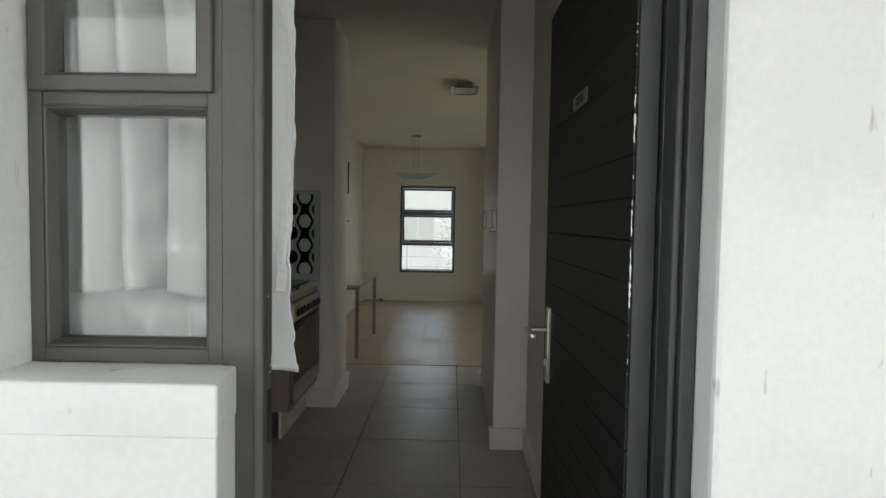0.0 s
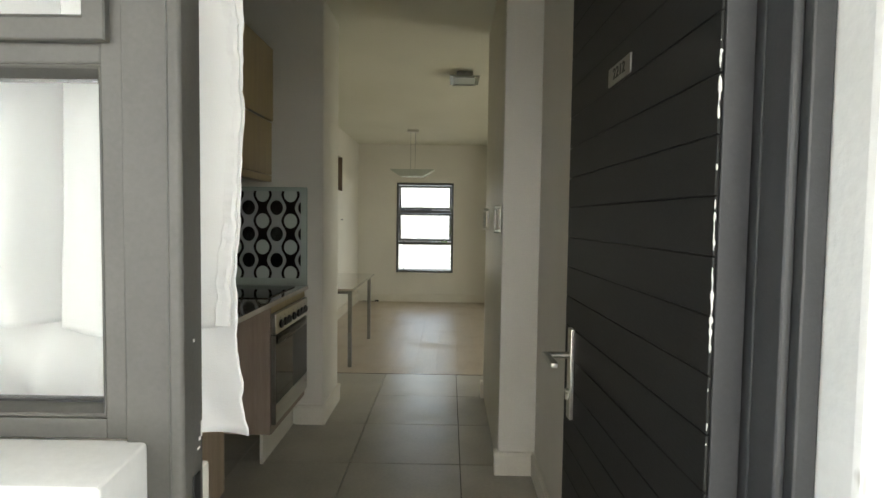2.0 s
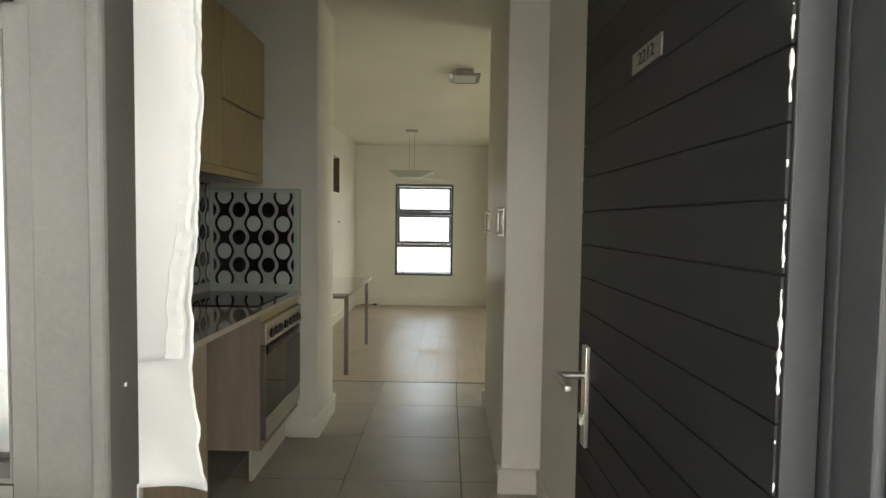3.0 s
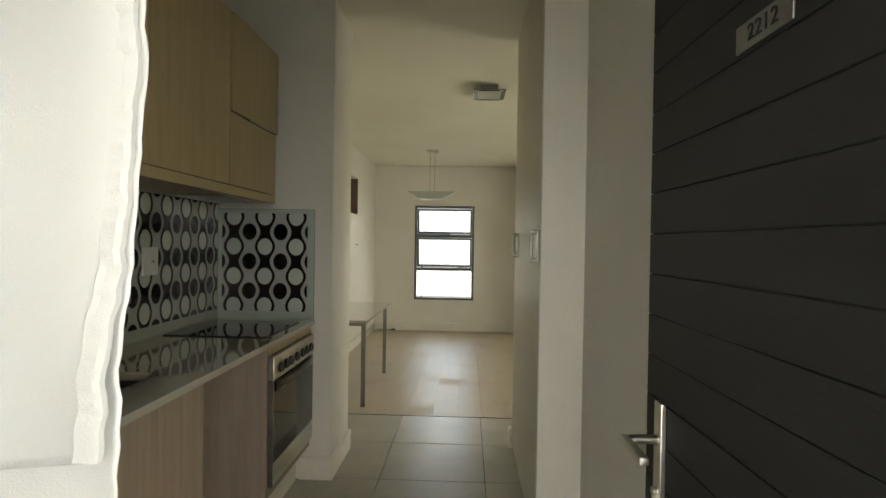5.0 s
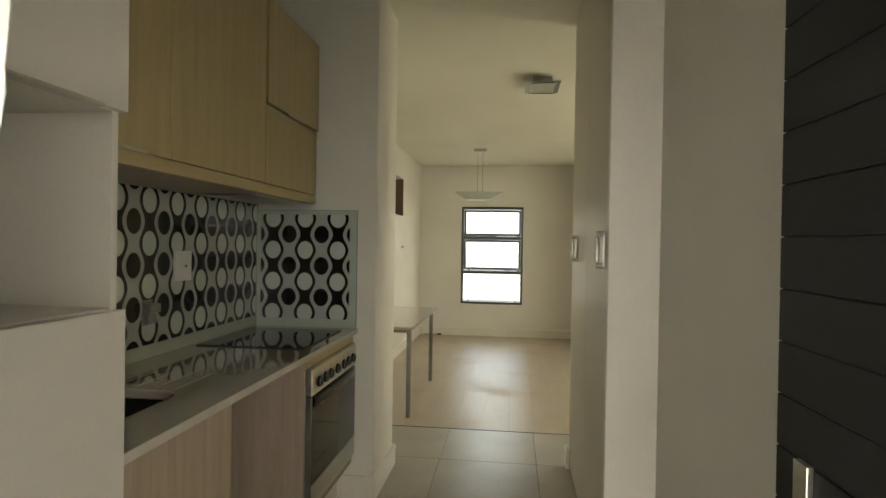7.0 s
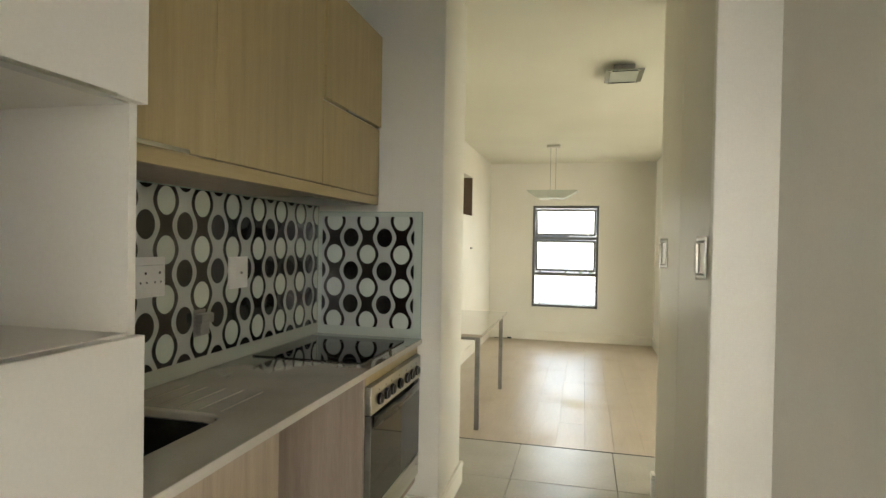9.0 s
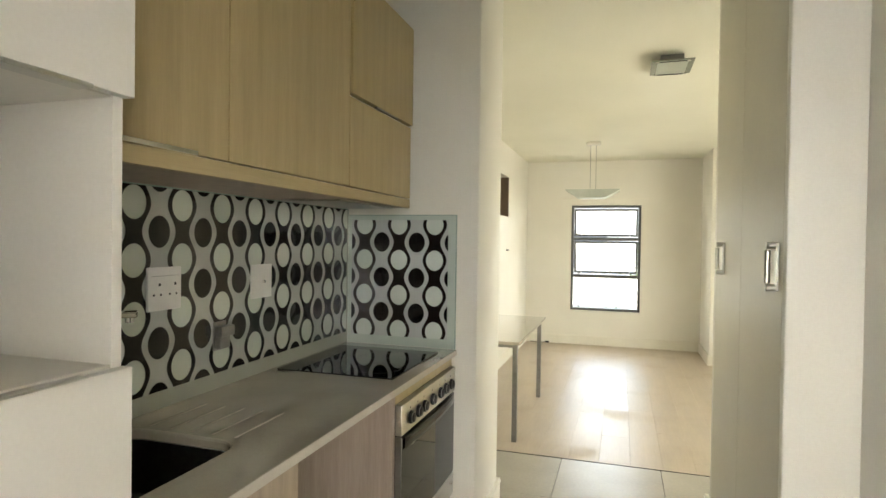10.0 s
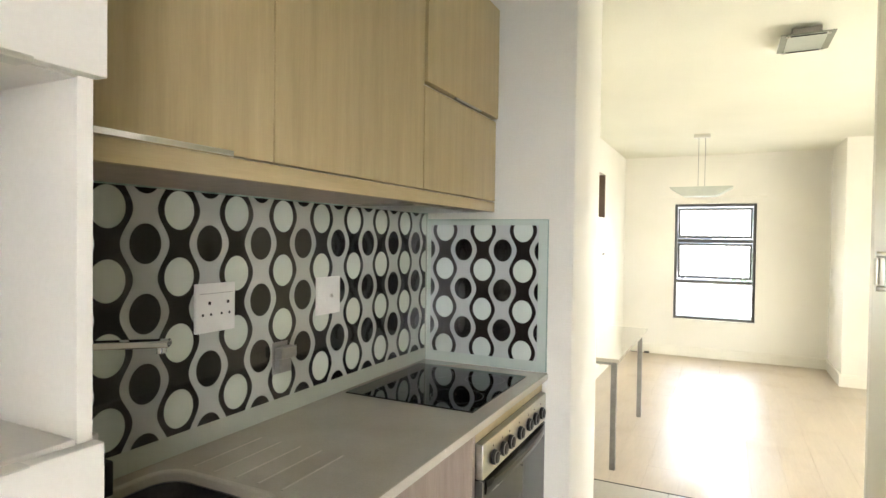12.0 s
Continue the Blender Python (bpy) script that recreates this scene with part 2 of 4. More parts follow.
def make_print(name, P, Q, u0, v0, lo, hi, bottom, top, band, disc, rim):
    """Back-printed splashback: wavy dark and pale bands with counter-changed discs. Local x runs along the panel, z up."""
    m, nt, bsdf = nodes_of(name)
    N, L = nt.nodes, nt.links

    def op(kind, a, b=None, c=None):
        n = N.new("ShaderNodeMath")
        n.operation = kind
        for i, v in enumerate((a, b, c)):
            if v is None:
                continue
            if isinstance(v, (int, float)):
                n.inputs[i].default_value = v
            else:
                L.new(v, n.inputs[i])
        return n.outputs[0]

    def step(value, edge, soft):
        """0 under the edge, 1 over it."""
        return op("MULTIPLY_ADD", op("SUBTRACT", value, edge), 1.0 / soft, 0.5)

    def clamp(v):
        return op("MINIMUM", op("MAXIMUM", v, 0.0), 1.0)

    co = N.new("ShaderNodeTexCoord")
    sp = N.new("ShaderNodeSeparateXYZ")
    L.new(co.outputs["Object"], sp.inputs[0])
    x, z = sp.outputs["X"], sp.outputs["Z"]
    u = op("SUBTRACT", op("FRACT", op("ADD", op("MULTIPLY", op("SUBTRACT", x, u0), 1 / P), 100.5)), 0.5)
    v = op("SUBTRACT", op("FRACT", op("ADD", op("MULTIPLY", op("SUBTRACT", z, v0), 1 / Q), 100.5)), 0.5)
    au, av = op("ABSOLUTE", u), op("ABSOLUTE", v)
    edge = op("MULTIPLY_ADD", op("COSINE", op("MULTIPLY", v, 2 * math.pi)), 0.086, 0.243)
    pale = clamp(step(au, edge, 0.012))
    ra = op("SQRT", op("ADD", op("POWER", op("MULTIPLY", u, P), 2.0), op("POWER", op("MULTIPLY", v, 0.89 * Q), 2.0)))
    du, dv = op("MULTIPLY", op("SUBTRACT", 0.5, au), P), op("MULTIPLY", op("SUBTRACT", 0.5, av), 0.865 * Q)
    rb = op("SQRT", op("ADD", op("POWER", du, 2.0), op("POWER", dv, 2.0)))
    disc_a = op("SUBTRACT", 1.0, clamp(step(ra, 0.0415, 0.002)))
    disc_b = op("SUBTRACT", 1.0, clamp(step(rb, 0.0402, 0.002)))
    inside = op("MULTIPLY", op("MULTIPLY", clamp(step(x, lo, 0.001)), op("SUBTRACT", 1.0, clamp(step(x, hi, 0.001)))),
                op("MULTIPLY", clamp(step(z, bottom, 0.001)), op("SUBTRACT", 1.0, clamp(step(z, top, 0.001)))))

    def mix(fac, a, b):
        n = N.new("ShaderNodeMix")
        n.data_type = "RGBA"
        L.new(fac, n.inputs["Factor"])
        for s, c in ((n.inputs[6], a), (n.inputs[7], b)):
            if isinstance(c, tuple):
                s.default_value = (*c, 1)
            else:
                L.new(c, s)
        return n.outputs[2]

    nz = N.new("ShaderNodeTexNoise")
    nz.inputs["Scale"].default_value = 3
    L.new(co.outputs["Object"], nz.inputs["Vector"])
    col = mix(pale, (0.016, 0.011, 0.009), band)
    col = mix(disc_a, col, disc)
    col = mix(disc_b, col, (0.012, 0.009, 0.008))
    col = mix(inside, rim, col)
    L.new(col, bsdf.inputs["Base Color"])
    rr = N.new("ShaderNodeMapRange")
    rr.inputs["To Min"].default_value, rr.inputs["To Max"].default_value = 0.03, 0.09
    L.new(nz.outputs["Fac"], rr.inputs["Value"])
    L.new(rr.outputs["Result"], bsdf.inputs["Roughness"])
    bsdf.inputs["Specular IOR Level"].default_value = 0.42
    return m


GLASS, CLOTH = make_glass(), make_cloth()
PRINT_LONG = make_print("printed_glass_long", 0.181, 0.1605, 0.562, 0.2725, 0.0, 1.83, 0.052, 0.66, (0.46, 0.47, 0.43), (0.60, 0.64, 0.55), (0.43, 0.44, 0.36))
PRINT_END = make_print("printed_glass_end", 0.177, 0.166, 0.086, 0.4045, 0.018, 0.505, 0.042, 0.592, (0.48, 0.50, 0.49), (0.60, 0.655, 0.60), (0.50, 0.57, 0.51))
EDGEGLASS = surf("green_glass_edge", (0.30, 0.40, 0.34), (0.38, 0.48, 0.42), 0.1, 5, fine=50, bump=0.0)


# ---- building blocks ----
def bm_box(x0, x1, y0, y1, z0, z1, bevel=0.0, segs=2, bm=None):
    b = bmesh.new()
    bmesh.ops.create_cube(b, size=1.0)
    for vtx in b.verts:
        vtx.co = ((x0 + x1) / 2 + vtx.co.x * (x1 - x0), (y0 + y1) / 2 + vtx.co.y * (y1 - y0), (z0 + z1) / 2 + vtx.co.z * (z1 - z0))
    if bevel:
        bmesh.ops.bevel(b, geom=b.edges[:], offset=bevel, segments=segs, affect="EDGES", profile=0.5)
    return merge(bm, b)


def merge(bm, b):
    if bm is None:
        return b
    me = bpy.data.meshes.new("tmp")
    b.to_mesh(me)
    b.free()
    bm.from_mesh(me)
    bpy.data.meshes.remove(me)
    return bm


def bm_cyl(p0, p1, r0, r1=None, segs=20, bevel=0.0, bm=None):
    p0, p1 = Vector(p0), Vector(p1)
    b = bmesh.new()
    bmesh.ops.create_cone(b, cap_ends=True, segments=segs, radius1=r0, radius2=r0 if r1 is None else r1, depth=(p1 - p0).length)
    if bevel:
        rim = [e for e in b.edges if len([f for f in e.link_faces if len(f.verts) > 4])]
        bmesh.ops.bevel(b, geom=rim, offset=bevel, segments=2, affect="EDGES", profile=0.5)
    q = (p1 - p0).to_track_quat("Z", "Y").to_matrix().to_4x4()
    bmesh.ops.transform(b, matrix=Matrix.Translation((p0 + p1) / 2) @ q, verts=b.verts)
    return merge(bm, b)


ORIGIN = {}


def mesh_ob(name, bm, material, at=(0, 0, 0)):
    bmesh.ops.translate(bm, verts=bm.verts, vec=-Vector(at))
    me = bpy.data.meshes.new(name)
    bm.to_mesh(me)
    bm.free()
    me.materials.append(material)
    me.set_sharp_from_angle(angle=radians(20))
    for p in me.polygons:
        p.use_smooth = True
    ob = new(name, me)
    ob.location = at
    ORIGIN[ob] = Vector(at)
    return ob


def structure(name, bm, material, label, category):
    return tagged(mesh_ob(name, bm, material), label, category, kind="structure")


def thing(name, at, label, category, group="", kind=""):
    ob = new(name)
    ob.location, ob.empty_display_size = at, 0.1
    ORIGIN[ob] = Vector(at)
    return tagged(ob, label, category, group, kind)


def part(name, bm, material, parent, label=""):
    """Links a bmesh, given in world places, as one mesh under a thing or a part."""
    ob = mesh_ob(name, bm, material, ORIGIN[parent])
    ob.parent, ob.location = parent, (0, 0, 0)
    return tagged(ob, label)


# ---- the shell ----
CEILING = 2.5
HALL = 2.69
WALLTOP = 2.74
OPEN_TOP = 2.16
structure("ground", bm_box(-400, 400, -400, 400, -3.4, -3.2), GROUND, "dry pale ground stretching away outdoors", "ground")
structure("walkway", bm_box(-6, 6, -1.15, 1.745, -0.25, -0.02, 0.005), CONCRETE, "grey concrete access walkway before the door", "pavement")
structure("slab", bm_box(-1.6, 2.8, 1.745, 10.5, -0.3, -0.012), GROUT, "dark grouted floor slab under the tiles and boards", "floor")
ceil = bmesh.new()
prof = ((1.90, HALL), (5.3, HALL), (8.3, CEILING), (10.55, CEILING))
loops = [[ceil.verts.new((x, y, z + up)) for up in (0, 0.09) for y, z in (prof if not up else prof[::-1])] for x in (-1.62, 2.82)]
ceil.faces.new(loops[0])
ceil.faces.new(loops[1][::-1])
for k in range(8):
    ceil.faces.new((loops[0][k], loops[1][k], loops[1][(k + 1) % 8], loops[0][(k + 1) % 8]))
bmesh.ops.recalc_face_normals(ceil, faces=ceil.faces[:])
structure("ceiling", ceil, CEIL, "smooth cream painted ceiling rising gently towards the hall", "ceiling")
structure("roof", bm_box(-6, 3.0, 1.76, 10.7, HALL + 0.13, HALL + 0.4), CONCRETE, "flat concrete roof slab over the flat", "roof")
structure("walkway_roof", bm_box(-6, 6, -1.2, 1.758, CEILING + 0.25, CEILING + 0.42, 0.004), PLASTER, "white slab over the access walkway", "roof")
structure("balcony_roof_far", bm_box(-4, 3, 10.71, 12.4, CEILING, CEILING + 0.2), CONCRETE, "concrete slab over the far window", "roof")
structure("wall_front_left", bm_box(-5, -0.716, 1.766, 1.96, -0.2, WALLTOP, 0.012), PLASTER, "white plastered outside wall with faint scuffs", "wall")
structure("wall_front_right", bm_box(0.551, 5, 1.797, 1.96, -0.2, WALLTOP, 0.012), PLASTER, "white plastered outside wall with faint scuffs", "wall")
structure("wall_front_lintel", bm_box(-0.716, 0.551, 1.76, 1.96, OPEN_TOP, WALLTOP, 0.004), PLASTER, "white plastered lintel over door and window", "wall")
low_wall = bm_box(-0.73, -0.307, 1.7545, 1.96, -0.2, 0.955, 0.006)
for v in low_wall.verts:
    if v.co.x > -0.5 and v.co.y > 1.9:
        v.co.x -= 0.022
structure("wall_under_window", low_wall, PLASTER, "white plastered low wall under the window", "wall")
structure("wall_under_window_inside", bm_box(-0.728, -0.296, 1.962, 2.02, 0, 0.95, 0.004), PAINT, "cream painted inner face of the low window wall", "wall")
structure("wall_west", bm_box(-1.58, -1.38, 1.96, 10.5, -0.1, WALLTOP), PAINT, "cream painted wall along kitchen and living room", "wall")
structure("wall_front_inside", bm_box(-1.38, -0.73, 1.962, 2.02, 0, WALLTOP), PAINT, "cream painted wall beside the window", "wall")
structure("wall_hall_east", bm_box(0.535, 0.95, 1.962, 4.09, -0.1, WALLTOP, 0.006), PAINT, "cream painted hall wall behind the open door", "wall")
structure("wall_nib_near", bm_box(0.345, 0.95, 4.09, 4.13, -0.1, WALLTOP, 0.006), PAINT, "narrow cream wall nib at the closet", "wall")
structure("wall_nib_far", bm_box(0.345, 0.95, 5.37, 5.41, -0.1, WALLTOP, 0.006), PAINT, "narrow cream wall nib at the closet", "wall")
structure("wall_closet_back", bm_box(0.90, 0.95, 4.13, 5.37, -0.1, WALLTOP), PAINT, "cream wall behind the closet", "wall")
structure("wall_kitchen_end", bm_box(-1.38, -0.725, 4.775, 5.26, -0.1, WALLTOP, 0.006, 3), PAINT, "cream painted wall block closing the kitchen", "wall")
structure("wall_living_south", bm_box(0.95, 2.6, 5.31, 5.41, -0.1, WALLTOP), PAINT, "cream painted living room wall", "wall")
structure("wall_living_jog", bm_box(0.875, 2.6, 9.45, 10.3, -0.1, WALLTOP, 0.008), PAINT, "cream painted projecting wall in the living room", "wall")

WX0, WX1, WZ0, WZ1, FAR = -0.775, 0.138, 0.465, 1.905, 10.3
far = bm_box(-1.38, WX0, FAR, FAR + 0.2, -0.1, WALLTOP)
bm_box(WX1, 0.875, FAR, FAR + 0.2, -0.1, WALLTOP, bm=far)
bm_box(WX0, WX1, FAR, FAR + 0.2, -0.1, WZ0, bm=far)
bm_box(WX0, WX1, FAR, FAR + 0.2, WZ1, WALLTOP, bm=far)
structure("wall_far", far, PAINT, "cream painted end wall with a window opening", "wall")
GY0, GY1, GZ1 = 5.6, 7.5, 2.1
east = bm_box(2.6, 2.8, 5.31, GY0, -0.1, WALLTOP)
bm_box(2.6, 2.8, GY1, 10.5, -0.1, WALLTOP, bm=east)
bm_box(2.6, 2.8, GY0, GY1, GZ1, WALLTOP, bm=east)
structure("wall_living_east", east, PAINT, "cream painted wall with a glazed door opening", "wall")
structure("balcony_roof", bm_box(2.81, 4.7, 4.6, 8.6, 2.3, 2.45), CONCRETE, "concrete slab over the balcony door", "roof")


def skirting(name, x0, x1, y0, y1):
    b = bm_box(x0, x1, y0, y1, 0.0, 0.125, 0.003)
    grow = 0.004
    bm_box(x0 - grow, x1 + grow, y0 - grow, y1 + grow, 0.098, 0.113, 0.003, bm=b)
    structure(name, b, TRIM, "cream painted moulded skirting board", "baseboard")


skirting("baseboard_nib", 0.325, 0.535, 4.072, 4.088)
skirting("baseboard_nib_side", 0.326, 0.344, 4.09, 4.13)
skirting("baseboard_hall", 0.517, 0.534, 1.97, 4.07)
skirting("baseboard_nib_far", 0.324, 0.344, 5.36, 5.43)
skirting("baseboard_end_front", -0.90, -0.708, 4.757, 4.773)
skirting("baseboard_end_side", -0.724, -0.708, 4.775, 5.278)
skirting("baseboard_end_back", -1.37, -0.725, 5.262, 5.278)
skirting("baseboard_west", -1.378, -1.362, 5.28, FAR - 0.02)
skirting("baseboard_far", -1.36, 0.87, FAR - 0.018, FAR - 0.002)
skirting("baseboard_jog", 0.857, 0.873, 9.45, FAR - 0.02)
skirting("baseboard_jog_front", 0.857, 2.58, 9.432, 9.448)

ledge = bm_box(-0.74, -0.303, 1.748, 1.885, 0.940, 1.034, 0.006, 3)
for v in ledge.verts:
    if v.co.x > -0.5 and v.co.y > 1.8:
        v.co.x -= 0.015
structure("window_ledge", ledge, PLASTER, "white plastered rounded ledge under the window", "sill")


# ---- front window and door frame ----
def frame_part(parent, name, x0, x1, z0, z1, y0, y1, w, material=GREY, bevel=0.004):
    b = bm_box(x0, x0 + w, y0, y1, z0, z1, bevel)
    bm_box(x1 - w, x1, y0, y1, z0, z1, bevel, bm=b)
    bm_box(x0 + w, x1 - w, y0, y1, z0, z0 + w, bevel, bm=b)
    bm_box(x0 + w, x1 - w, y0, y1, z1 - w, z1, bevel, bm=b)
    return part(name, b, material, parent)


def chamfer_frame(parent, name, x0, x1, z0, z1, y0, y1, flat, cham, depth, label=""):
    """A mitred frame whose inner edge slopes back to the glass."""
    b = bmesh.new()
    rings = []
    for inset, y in ((0, y1), (0, y0 + 0.002), (0.002, y0), (flat, y0), (flat + 0.25 * cham, y0 + 0.1 * depth), (flat + cham, y0 + depth), (flat + cham, y1)):
        rings.append([b.verts.new((x, y, z)) for x, z in ((x0 + inset, z0 + inset), (x1 - inset, z0 + inset), (x1 - inset, z1 - inset), (x0 + inset, z1 - inset))])
    for a, c in zip(rings, rings[1:] + rings[:1]):
        for i in range(4):
            b.faces.new((a[i], a[(i + 1) % 4], c[(i + 1) % 4], c[i]))
    bmesh.ops.recalc_face_normals(b, faces=b.faces[:])
    return part(name, b, GREY, parent, label)


win = thing("window_1", (-0.545, 1.91, 1.036), "dark grey aluminium window with fixed pane and top casement", "window", kind="structure")
frame_part(win, "window_frame", -0.714, -0.345, 1.036, OPEN_TOP - 0.002, 1.88, 1.95, 0.0268, bevel=0.0012)
part("transom", bm_box(-0.687, -0.372, 1.882, 1.948, 1.522, 1.556, 0.004), GREY, win)
chamfer_frame(win, "glazing_bead", -0.687, -0.3715, 1.063, 1.523, 1.8815, 1.93, 0.003, 0.012, 0.022)
low = bm_box(-0.6725, -0.386, 1.9045, 1.911, 1.0775, 1.5085)
part("gasket", bm_box(-0.6725, -0.3865, 1.9015, 1.9035, 1.0776, 1.0806), BLACK, win)
p = part("pane", low, GLASS, win, "clear lower glass pane")
p.visible_shadow = False
chamfer_frame(win, "casement_frame", -0.702, -0.360, 1.548, OPEN_TOP - 0.02, 1.868, 1.91, 0.027, 0.011, 0.020)
p = part("pane", bm_box(-0.6645, -0.3975, 1.889, 1.895, 1.5855, OPEN_TOP - 0.0575), GLASS, win, "clear casement glass pane")
p.visible_shadow = False

frm = thing("door_frame", (0.1, 1.91, 0), "dark grey door frame with chipped edges", "door frame", kind="structure")
part("jamb_left", bm_box(-0.344, -0.2830, 1.876, 1.935, 0, OPEN_TOP - 0.002, 0.002), GREY, frm)
part("nosing_left", bm_box(-0.2822, -0.262, 1.862, 1.922, 0, OPEN_TOP - 0.02, 0.007, 4), GREY, frm, "rounded grey frame edge")
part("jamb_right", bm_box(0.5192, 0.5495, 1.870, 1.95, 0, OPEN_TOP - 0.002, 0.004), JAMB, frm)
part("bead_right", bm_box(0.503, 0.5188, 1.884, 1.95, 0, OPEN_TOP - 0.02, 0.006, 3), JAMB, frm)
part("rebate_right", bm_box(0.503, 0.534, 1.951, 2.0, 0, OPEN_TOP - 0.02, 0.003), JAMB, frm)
part("head", bm_box(-0.2615, 0.5025, 1.88, 1.96, 2.042, OPEN_TOP - 0.002, 0.004), GREY, frm)
part("threshold", bm_box(-0.262, 0.507, 1.80, 1.96, -0.015, 0.004, 0.004), ALU, frm)
for cy, cz, cw, ch in ((1.893, 1.166, 0.0025, 0.004), (1.914, 1.040, 0.002, 0.022), (1.908, 1.028, 0.003, 0.005), (1.905, 1.016, 0.004, 0.003)):
    part("paint_chip", bm_box(-0.2622, -0.2616, cy - cw, cy + cw, cz - ch / 2, cz + ch / 2, 0.0002, 1), CHIP, frm, "flaked white paint chip")
part("strike_plate", bm_box(-0.2618, -0.2595, 1.885, 1.905, 0.88, 0.985, 0.001), BLACK, frm, "worn black strike plate")

# ---- the open front door ----
HINGE, ENDY = 1.968, 2.862
door = thing("door_1", (0.475, HINGE, 0.006), "charcoal slatted wooden front door standing open", "door", kind="structure")
part("leaf_core", bm_box(0.4565, 0.499, HINGE, ENDY, 0.008, 2.035, 0.002), DOOR, door)
PITCH, Z0 = 0.0867, 1.3695
k = -16
edges = []
while Z0 + k * PITCH < 2.03:
    lo, hi = Z0 + k * PITCH, min(Z0 + (k + 1) * PITCH, 2.035)
    if lo < 0.01:
        lo = 0.01
    if hi - lo > 0.02:
        edges.append((lo, hi))
    k += 1
for lo, hi in edges:
    part("plank", bm_box(0.4515, 0.4563, HINGE + 0.001, ENDY - 0.001, lo + 0.0009, hi - 0.0009, 0.0014, 1), DOOR, door)
# thin strip on the leaf's end, in the right jamb's colour
part("hinge_edge", bm_box(0.4568, 0.4988, HINGE - 0.0035, HINGE - 0.0004, 0.009, 2.034, 0.0008, 1), JAMB, door, "dark blue-grey hinge edge")
# chips along the hinge edge
chips = bmesh.new()
last = None
for q in range(420):
    zc = 0.99 + q * 0.0022
    dense = 0.36 if 1.12 < zc < 1.37 else -0.06 if zc > 1.37 else -0.25
    w = (noise.noise((zc * 95, 0.3, 1.7)) + 0.6 * noise.noise((zc * 21, 4.3, 0.2)) + dense) * 0.005
    ring = None
    if w > 0.0004:
        w = min(w, 0.0042)
        xo = 0.4511 + 0.001 * noise.noise((zc * 60, 9.1, 2.2))
        ring = [chips.verts.new(v) for v in ((xo, HINGE + w, zc), (xo - 0.0004, HINGE - 0.0008, zc), (xo + w, HINGE - 0.0008, zc), (xo + w, HINGE + w, zc))]
        if last:
            for e in range(4):
                chips.faces.new((last[e], last[(e + 1) % 4], ring[(e + 1) % 4], ring[e]))
    last = ring
part("paint_chips", chips, CHIP, door, "flaked white paint chips")
hp = part("handle_plate", bm_box(0.440, 0.4512, 2.744, 2.784, 0.768, 1.026, 0.002), STEEL, door, "brushed steel back plate")
lev = bm_cyl((0.441, 2.764, 0.950), (0.381, 2.764, 0.950), 0.0095, bevel=0.001)
bm_box(0.364, 0.383, 2.640, 2.775, 0.942, 0.958, 0.004, 3, bm=lev)
part("lever", lev, STEEL, hp, "brushed steel lever")
cyl = bm_cyl((0.441, 2.764, 0.845), (0.431, 2.764, 0.845), 0.0085, bevel=0.001)
bm_box(0.4315, 0.441, 2.7595, 2.7685, 0.822, 0.845, 0.002, bm=cyl)
part("lock_cylinder", cyl, STEEL, hp)
np_ = part("number_plate", bm_box(0.4475, 0.4513, 2.338, 2.486, 1.636, 1.677, 0.001), ALU, door, "brushed steel number plate")


def text_mesh(name, words, size, m, material, parent, label=""):
    c = bpy.data.curves.new(name, "FONT")
    c.body, c.size, c.align_x, c.align_y, c.extrude = words, size, "CENTER", "CENTER", 0.0008
    t = bpy.data.objects.new(name, c)
    scene.collection.objects.link(t)
    bpy.context.view_layer.update()
    me = bpy.data.meshes.new_from_object(t.evaluated_get(bpy.context.evaluated_depsgraph_get()))
    bpy.data.objects.remove(t)
    me.transform(m)
    b = bmesh.new()
    b.from_mesh(me)
    bpy.data.meshes.remove(me)
    return part(name, b, material, parent, label)


face_west = Matrix.Translation((0.4470, 2.410, 1.6565)) @ Matrix(((0, 0, -1, 0), (-1, 0, 0, 0), (0, 1, 0, 0), (0, 0, 0, 1))) @ Matrix.Diagonal((1.2, 1, 1, 1))
door.rotation_euler = (0, 0, radians(1.5))
text_mesh("digits", "2212", 0.034, face_west, BLACK, np_, "black door number 2212")


